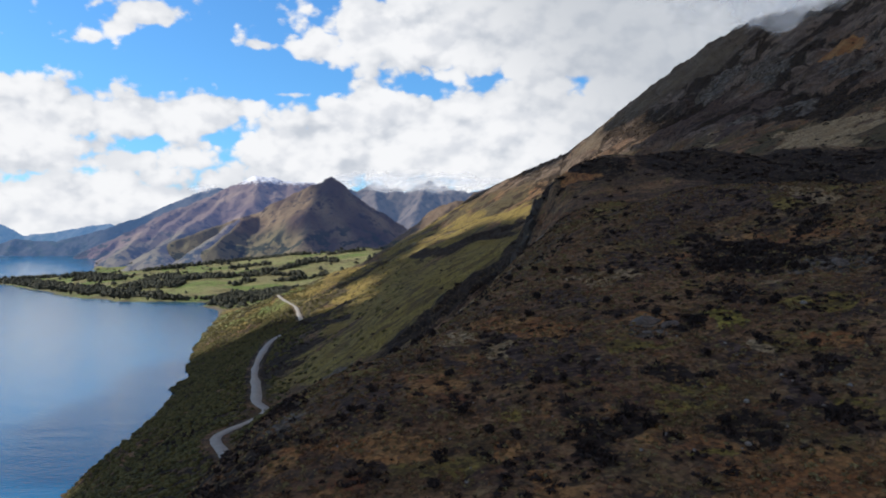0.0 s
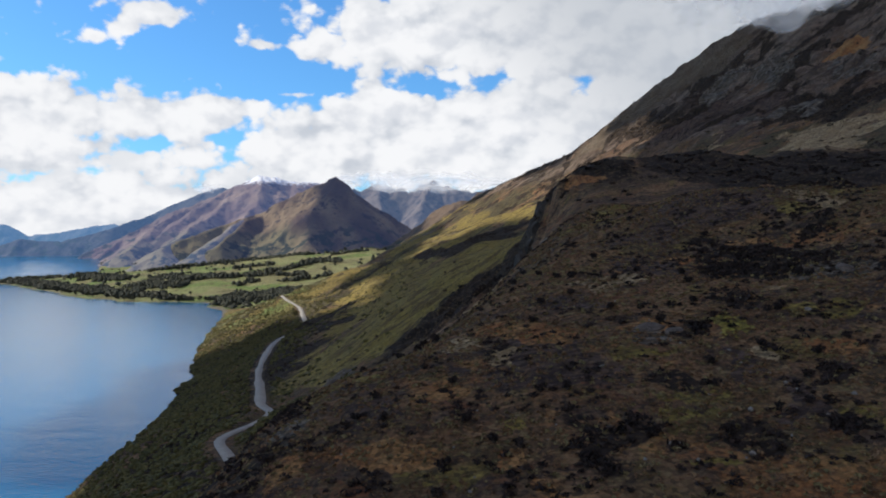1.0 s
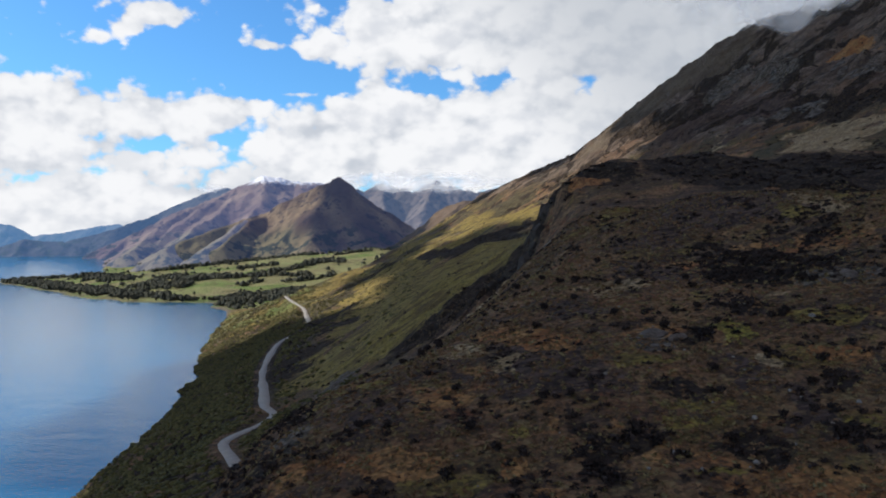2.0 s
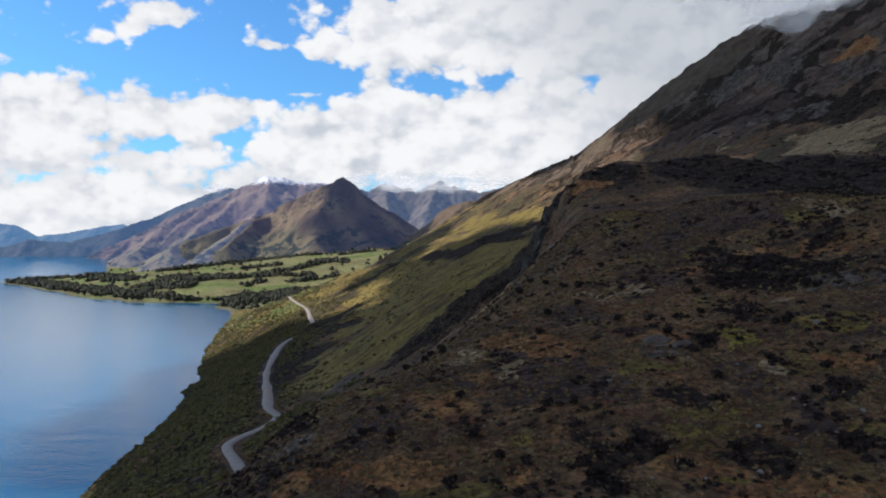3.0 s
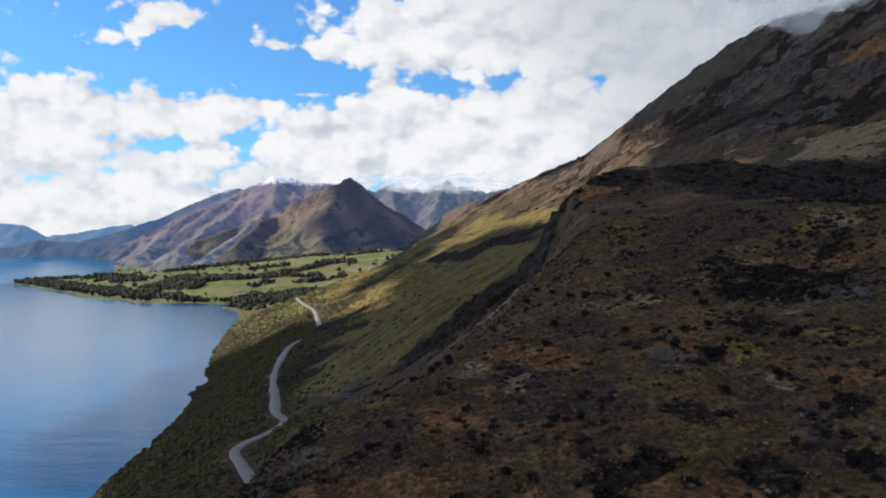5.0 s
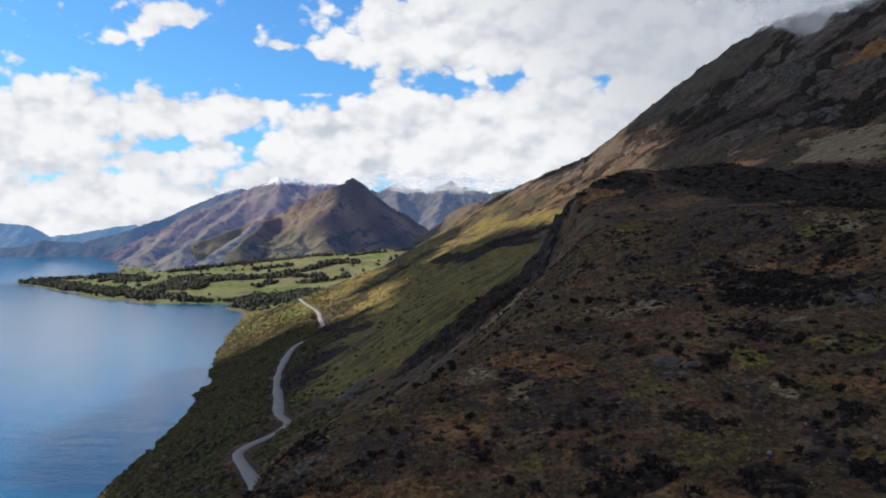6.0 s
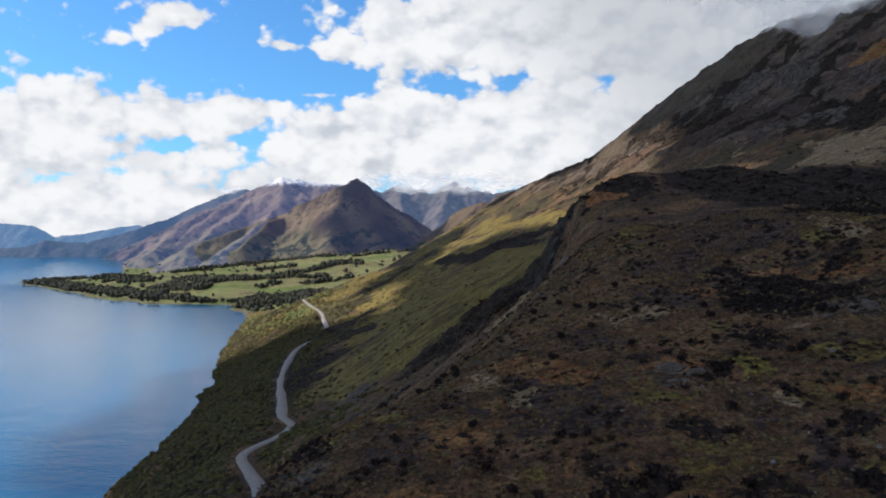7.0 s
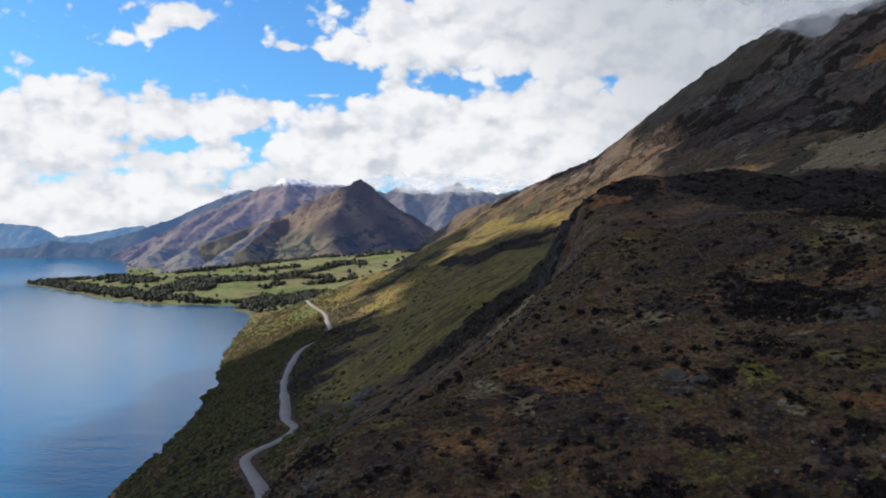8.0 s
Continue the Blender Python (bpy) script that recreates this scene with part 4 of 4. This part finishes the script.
def scatter(name, x, y, z, scale, tall, shapes, mat, label, category, sink=0.15):
    """One mesh of clumps standing at the given places."""
    n, k = len(x), len(shapes)
    r = np.random.default_rng(n)
    pick, spin = r.integers(0, k, n), r.uniform(0, 6.283, n)
    pts, faces = np.stack([v for v, _ in shapes])[pick], shapes[0][1]      # n x corners x xyz
    c, s = np.cos(spin)[:, None], np.sin(spin)[:, None]
    v = np.stack(((pts[..., 0] * c - pts[..., 1] * s) * scale[:, None] + x[:, None],
                  (pts[..., 0] * s + pts[..., 1] * c) * scale[:, None] + y[:, None],
                  (pts[..., 2] - sink) * (scale * tall)[:, None] + z[:, None]), -1)
    ob = sheet(name, v.reshape(-1, 3), (faces[None] + (np.arange(n) * pts.shape[1])[:, None, None]).reshape(-1, 3), mat)
    return tagged(ob, label, category, kind="stuff")


def sow(n, x0, x1, y0, y1, seed):
    r = np.random.default_rng(seed)
    return r.uniform(x0, x1, n), r.uniform(y0, y1, n), r


BUSHES = [loose(leafy(34, k)) for k in range(6)]
TUFTS = [loose(leafy(12, 20 + k, 1.1, 0.4)) for k in range(6)]
SCRUBS = [bushy(14, 60 + k) for k in range(6)]
CROWNS = [bushy(16, 40 + k, 1.0, 0.25) for k in range(6)]


def plant_hillside():
    # dark shrubs and bracken tufts on the near slope
    x, y, r = sow(150000, -60, 150, 88, 300, 1)
    z = ground_height(x, y)
    zn = zones_at(x, y, z)
    seen = (np.abs(x) < y * 0.62) & (x > -45)
    clump = step(-0.25, 0.75, fbm(x / 6.5, y / 6.5, 4, 0.6))
    dense = np.clip(zn["scrub"] * (0.3 + 0.9 * clump), 0, 1) * 0.34 + 0.08 * clump ** 2
    k = seen & (r.random(len(x)) < dense)
    scatter("shrubs", x[k], y[k], z[k], r.uniform(0.25, 0.8, k.sum()) * (1 + 0.3 * (zn["scrub"][k] > 0.6)), np.full(k.sum(), 0.85), BUSHES, SCRUB_MAT, "dense dark leafless-looking shrubs on the near slope", "shrubs")
    k = seen & (r.random(len(x)) < 0.2 * (1 - 0.8 * zn["scrub"]) * (1.1 - clump))
    scatter("bracken", x[k], y[k], z[k], r.uniform(0.2, 0.55, k.sum()), np.full(k.sum(), 0.7), TUFTS, TUFT_MAT, "brown bracken and tussock tufts on the near slope", "bracken")
    k = seen & (r.random(len(x)) < 0.1 * (1 - 0.7 * zn["scrub"]) * (1.2 - clump))
    scatter("tussock", x[k], y[k], z[k], r.uniform(0.2, 0.5, k.sum()), np.full(k.sum(), 0.9), TUFTS, STRAW_MAT, "olive and straw tussock grass on the near slope", "tussock")
    # scattered dark bushes further up and over the green face
    x, y, r = sow(100000, -160, 520, 300, 1400, 2)
    z = ground_height(x, y)
    zn = zones_at(x, y, z)
    k = (x < y * 0.58) & (near_line(ROAD, x, y)[0] > 7.5) & (r.random(len(x)) < (0.03 + 0.4 * zn["scrub"] ** 2) * (1 - 0.75 * (zn["grass"] > 0.5)))
    scatter("hill_bushes", x[k], y[k], z[k], r.uniform(0.5, 1.5, k.sum()), np.full(k.sum(), 0.75), BUSHES, SCRUB_MAT, "dark bushes dotted over the upper mountainside", "bushes")
    # the wooded strip between the road and the lake
    x, y, r = sow(150000, -460, -20, 240, 1720, 3)
    z = ground_height(x, y)
    road, _ = near_line(ROAD, x, y)
    edge = -72 - (y - 300) * 0.1 + 30 * fbm(x / 60, y / 60, 3) * step(250, 400, y)
    k = (z > 0.6) & (road > 5.2) & (np.hypot(x, y) > 240) & (z > 148 - np.hypot(x, y) * 0.36) & (r.random(len(x)) < 0.75 * step(30, -45, x - edge) * step(1650, 1450, y) * (1 - 0.72 * step(900, 1250, y)) + 0.02)
    scatter("lakeside_scrub", x[k], y[k], z[k], np.minimum(r.uniform(0.8, 2.3, k.sum()), (road[k] - 4.6) * 0.6), np.full(k.sum(), 0.85), SCRUBS, BUSH_MAT, "dense green native scrub between the road and the lake", "scrub")


plant_hillside()


# ---------------------------------------------------------------- the lowland: woods, hedgerows and shore trees
WOODS = (
    (42, (-1587, 3074), (-1577, 3301), (-1323, 3085), (-1069, 2763)), (54, (-1676, 4108), (-1322, 3832)), (43, (-847, 2671), (-665, 2479)),
    (44, (-895, 2492), (-751, 2368)), (60, (-500, 1960), (-471, 2051), (-407, 2089)), (16, (-547, 2496), (-427, 2726)),
    (34, (-402, 2820), (-346, 2787)), (14, (-538, 2305), (-516, 2352)), (20, (-1018, 3013), (-834, 3112), (-772, 3521), (-498, 3186)),
    (46, (-1540, 3010), (-1162, 2600), (-850, 2220)), (26, (-850, 2220), (-640, 2070)), (29, (-1681, 3679), (-1620, 3971)), (14, (-373, 3070), (-273, 3154)),
    (11, (-629, 2475), (-387, 2475)), (14, (-431, 2337), (-309, 2405)), (15, (-245, 1439), (-203, 1309)), (26, (-300, 1640), (-262, 1560), (-225, 1500)),
    (13, (-673, 2801), (-565, 2849)))


def plant_lowland():
    x, y, r = sow(85000, -1760, -150, 1850, 4150, 5)
    x2, y2, _ = sow(14000, -520, -340, 1700, 2150, 6)
    x, y = np.concatenate((x, x2)), np.concatenate((y, y2))
    z = ground_height(x, y)
    ok = (z > lake_level(x, y) + 1.0) & (inside(POINT, x, y) > 4)
    wood = strips(WOODS, x, y, 21.0)
    wood = np.maximum(wood, 0.1 * step(0.5, 0.85, fbm(x / 110 + 2, y / 190, 5, 0.6)))
    k = ok & (r.random(len(x)) < 0.85 * step(0.25, 0.75, wood) + 0.004)
    scatter("woods", x[k], y[k], z[k], r.uniform(3.6, 8.4, k.sum()), r.uniform(0.7, 1.35, k.sum()), CROWNS, PINE_MAT, "dark pine woods and hedgerows on the green lowland", "woods", -0.6)


plant_lowland()


def bark(n, s, at):
    n.plug(s.inputs["Base Color"], n.mix(n.noise(at, 3.0, 5.0), (0.06, 0.045, 0.035), (0.12, 0.1, 0.08)))
    s.inputs["Roughness"].default_value = 0.95


BARK_MAT = material("bark", bark)


def shore_tree(seed):
    """A tree: a tapered trunk with limbs and a crown of leaf sprays."""
    r = random.Random(seed)
    root = new("tree")
    bm = bmesh.new()

    def limb(a, b, ra, rb):
        a, b = Vector(a), Vector(b)
        m = Matrix.Translation((a + b) / 2) @ (b - a).to_track_quat("Z", "Y").to_matrix().to_4x4()
        bmesh.ops.create_cone(bm, cap_ends=True, segments=7, radius1=ra, radius2=rb, depth=(b - a).length, matrix=m)

    limb((0, 0, -0.6), (0.2, 0.1, 7.5), 0.42, 0.16)
    for k in range(5):
        t, w = 2.2 + k * 1.0, k * 2.3 + r.random()
        limb((0.05 * k, 0, t), (math.cos(w) * 2.6, math.sin(w) * 2.6, t + 2.2), 0.16, 0.05)
    mesh = bpy.data.meshes.new("trunk")
    bm.to_mesh(mesh), bm.free()
    mesh.materials.append(BARK_MAT)
    trunk = new("trunk", mesh)
    trunk.parent = root
    tris = []
    for k in range(9):
        w, h = r.uniform(0, 6.28), r.uniform(3.2, 9.5)
        far = (1 - abs(h - 5.5) / 6.5) * 2.6
        tris.append(leafy(46, seed * 31 + k, 0.8, 0.3) * r.uniform(1.5, 2.4) + np.array((math.cos(w) * far, math.sin(w) * far, h)))
    v = np.concatenate(tris)
    crown = sheet("crown", v.reshape(-1, 3), np.arange(v.size // 3).reshape(-1, 3), PINE_MAT, root)
    crown.data.polygons.foreach_set("use_smooth", np.zeros(len(crown.data.polygons), bool))
    return tagged(root, "dark evergreen tree standing on the lake shore", "tree", "trees along the far shore")


def plant_shore():
    line = along([(p[0], p[1], 0) for p in POINT[2:11]], 26.0)
    kinds = [shore_tree(k) for k in (1, 2, 3)]
    r = random.Random(4)
    used = 0
    for p in line:
        for _ in range(2):
            x, y = p[0] + r.uniform(-12, 18), p[1] + r.uniform(4, 40)
            d = inside(POINT, np.array([x]), np.array([y]))[0]
            if d > 5 and r.random() < 0.62:
                z = float(ground_height(np.array([x]), np.array([y]))[0])
                m = pose(x, y, z, 0, 0, r.uniform(0, 360)) @ Matrix.Scale(r.uniform(0.7, 1.35), 4)
                if used < 3:
                    kinds[used].matrix_world = m
                else:
                    copy_thing(kinds[used % 3], pose(x, y, z, 0, 0, r.uniform(0, 360)))
                used += 1


plant_shore()


# ---------------------------------------------------------------- rocks lying on the slope
def schist(n, s, at):
    vein = n.noise(at, 2.2, 8.0, 0.7, 1.2)
    n.plug(s.inputs["Base Color"], n.mix(n.ramp(vein, 0.35, 0.65), (0.042, 0.033, 0.027), (0.13, 0.103, 0.083)))
    s.inputs["Roughness"].default_value = 0.9
    relief(n, s, vein, 0.6, 0.15)


ROCK_MAT = material("grey_schist", schist)


def dark_schist(n, s, at):
    vein = n.noise(at, 0.9, 8.0, 0.7, 1.2)
    n.plug(s.inputs["Base Color"], n.mix(n.ramp(vein, 0.35, 0.65), (0.017, 0.014, 0.012), (0.062, 0.048, 0.039)))
    s.inputs["Roughness"].default_value = 0.95
    relief(n, s, vein, 0.8, 0.3)


BLUFF_MAT = material("dark_schist", dark_schist)


def crag_schist(n, s, at):
    vein = n.noise(at, 0.7, 8.0, 0.7, 1.2)
    n.plug(s.inputs["Base Color"], n.mix(n.ramp(vein, 0.35, 0.65), (0.04, 0.034, 0.029), (0.19, 0.165, 0.142)))
    s.inputs["Roughness"].default_value = 0.95
    relief(n, s, vein, 0.9, 0.4)


CRAG_MAT = material("crag_schist", crag_schist)


def pale_schist(n, s, at):
    vein = n.noise(at, 1.3, 8.0, 0.7, 1.2)
    n.plug(s.inputs["Base Color"], n.mix(n.ramp(vein, 0.35, 0.65), (0.1, 0.088, 0.076), (0.33, 0.305, 0.275)))
    s.inputs["Roughness"].default_value = 0.9
    relief(n, s, vein, 0.7, 0.2)


PALE_MAT = material("pale_schist", pale_schist)


def boulder(name, seed, flat, mat=ROCK_MAT):
    """An angular block: the hull of a handful of points, its edges chipped."""
    r = random.Random(seed * 97)
    bm = bmesh.new()
    for k in range(22):
        d = Vector((r.gauss(0, 1), r.gauss(0, 1), r.gauss(0, 1))).normalized()
        bm.verts.new((d.x, d.y * 0.75, d.z * flat))
    hull = bmesh.ops.convex_hull(bm, input=bm.verts)
    bmesh.ops.delete(bm, geom=list({v for v in hull["geom_interior"] if isinstance(v, bmesh.types.BMVert)}), context="VERTS")
    bmesh.ops.bevel(bm, geom=bm.edges[:], offset=0.04, segments=1, affect="EDGES")
    mesh = bpy.data.meshes.new(name)
    bm.to_mesh(mesh), bm.free()
    mesh.materials.append(mat)
    return new(name, mesh)


def lay_rocks():
    r = random.Random(12)
    kinds = [tagged(boulder("boulder", k, 0.7, PALE_MAT), "pale grey schist boulder lying among the bracken", "rock", "boulders on the near slope") for k in (1.0, 2.0, 3.0)]
    spots = [(47, 119, 0.65), (55, 125, 0.5), (54, 129, 0.4), (33, 112, 0.5), (62, 118, 0.5), (29, 138, 0.5), (70, 150, 0.7), (43, 108, 0.6)]
    while len(spots) < 46:
        y = r.uniform(104, 215)
        spots.append((r.uniform(-0.12, 0.5) * y, y, r.uniform(0.16, 0.4)))
    for k, (x, y, size) in enumerate(spots):
        z = float(ground_height(np.array([float(x)]), np.array([float(y)]))[0])
        ob = kinds[k] if k < 3 else kinds[k % 3].copy()
        if k >= 3:
            scene.collection.objects.link(ob)
        ob.matrix_world = pose(x, y, z + size * 0.2, r.uniform(-20, 20), r.uniform(-20, 20), r.uniform(0, 360)) @ Matrix.Scale(size, 4)
    for x, y, size, turn in ((41, 153, 3.4, 15), (45, 150, 2.4, 40), (86, 167, 3.0, 70), (-46, 379, 5.0, 50), (-40, 388, 4.0, 20)):
        z = float(ground_height(np.array([float(x)]), np.array([float(y)]))[0])
        ob = tagged(boulder("rock_outcrop", x * 0.37, 0.32), "weathered grey rock outcrop breaking through the scrub", "rock")
        ob.matrix_world = pose(x, y, z - size * 0.06, 14, -14, turn) @ Matrix.Scale(size, 4)

    # crags that break out of the upper mountainside, up the fall of its bare patches
    pieces = []
    for poly in PATCHES["rock"]:
        lo, hi = poly.min(0), poly.max(0)
        if lo[1] > 550:
            want = min(20, int((hi[0] - lo[0]) * (hi[1] - lo[1]) / 500))
            while want > 0:
                x, y = r.uniform(lo[0], hi[0]), r.uniform(lo[1], hi[1])
                if inside(poly, np.array([x]), np.array([y]))[0] > 0:
                    pieces.append((x, y))
                    want -= 1
    moulds = [boulder("crag", 40.0 + k, 0.5 + 0.2 * k, CRAG_MAT) for k in range(4)]
    for k, (x, y) in enumerate(pieces):
        z = float(ground_height(np.array([x]), np.array([y]))[0])
        ob = moulds[k] if k < 4 else moulds[k % 4].copy()
        if k >= 4:
            scene.collection.objects.link(ob)
        tagged(ob, "grey schist crag jutting from the upper mountainside", "rock", "crags of the upper mountain")
        size = r.uniform(2.2, 6.0)
        ob.matrix_world = pose(x, y, z - size * 0.2, r.uniform(-20, 20), -32 + r.uniform(-10, 10), r.uniform(-25, 25)) @ Matrix.Diagonal((size * 1.9, size * 0.7, size * 0.8, 1))

    # the bluff: ribs of bedrock that stand out of its face
    for k, (x, y) in enumerate(((41, 338), (45, 345), (43, 353), (49, 358), (46, 366), (51, 372), (47, 379), (52, 386), (40, 362), (38, 374), (36, 322), (34, 306), (38, 330))):
        z = float(ground_height(np.array([float(x)]), np.array([float(y)]))[0])
        ob = tagged(boulder("rock_rib", 3.1 + k, 1.7, BLUFF_MAT), "dark weathered schist rib standing out of the bluff", "rock", "ribs of the bluff")
        size = 2.6 + 1.7 * ((k * 37) % 10) / 10
        ob.matrix_world = pose(x, y, z - size * 0.35, -8 + 3 * (k % 4), -24, 40 + 23 * k) @ Matrix.Scale(size, 4)


lay_rocks()


# ---------------------------------------------------------------- single shrubs that stand out on the near slope
def lone_shrub(seed):
    """A shrub: a few crooked stems and a ragged crown."""
    r = random.Random(seed)
    root = new("shrub")
    bm = bmesh.new()
    for k in range(5):
        w = k * 1.26 + r.random()
        a, b = Vector((0, 0, -0.2)), Vector((math.cos(w) * 0.45, math.sin(w) * 0.45, 0.75))
        m = Matrix.Translation((a + b) / 2) @ (b - a).to_track_quat("Z", "Y").to_matrix().to_4x4()
        bmesh.ops.create_cone(bm, cap_ends=True, segments=5, radius1=0.06, radius2=0.025, depth=(b - a).length, matrix=m)
    mesh = bpy.data.meshes.new("stems")
    bm.to_mesh(mesh), bm.free()
    mesh.materials.append(BARK_MAT)
    stems = new("stems", mesh)
    stems.parent = root
    v = np.concatenate([leafy(60, seed * 17 + k, 0.9, 0.22) * r.uniform(0.5, 0.75) + np.array((r.uniform(-0.5, 0.5), r.uniform(-0.5, 0.5), r.uniform(0.3, 0.9))) for k in range(4)])
    crown = sheet("crown", v.reshape(-1, 3), np.arange(v.size // 3).reshape(-1, 3), SCRUB_MAT, root)
    crown.data.polygons.foreach_set("use_smooth", np.zeros(len(crown.data.polygons), bool))
    return tagged(root, "dark wiry shrub standing alone in the bracken", "shrub", "shrubs on the near slope")


def plant_shrubs():
    kinds = [lone_shrub(k) for k in (5, 6, 7)]
    r = random.Random(9)
    for k in range(70):
        y = r.uniform(103, 235)
        x = r.uniform(-0.1, 0.5) * y
        z = float(ground_height(np.array([x]), np.array([y]))[0])
        m = pose(x, y, z, 0, 0, r.uniform(0, 360))
        if k < 3:
            kinds[k].matrix_world = m
        else:
            copy_thing(kinds[k % 3], m)


plant_shrubs()
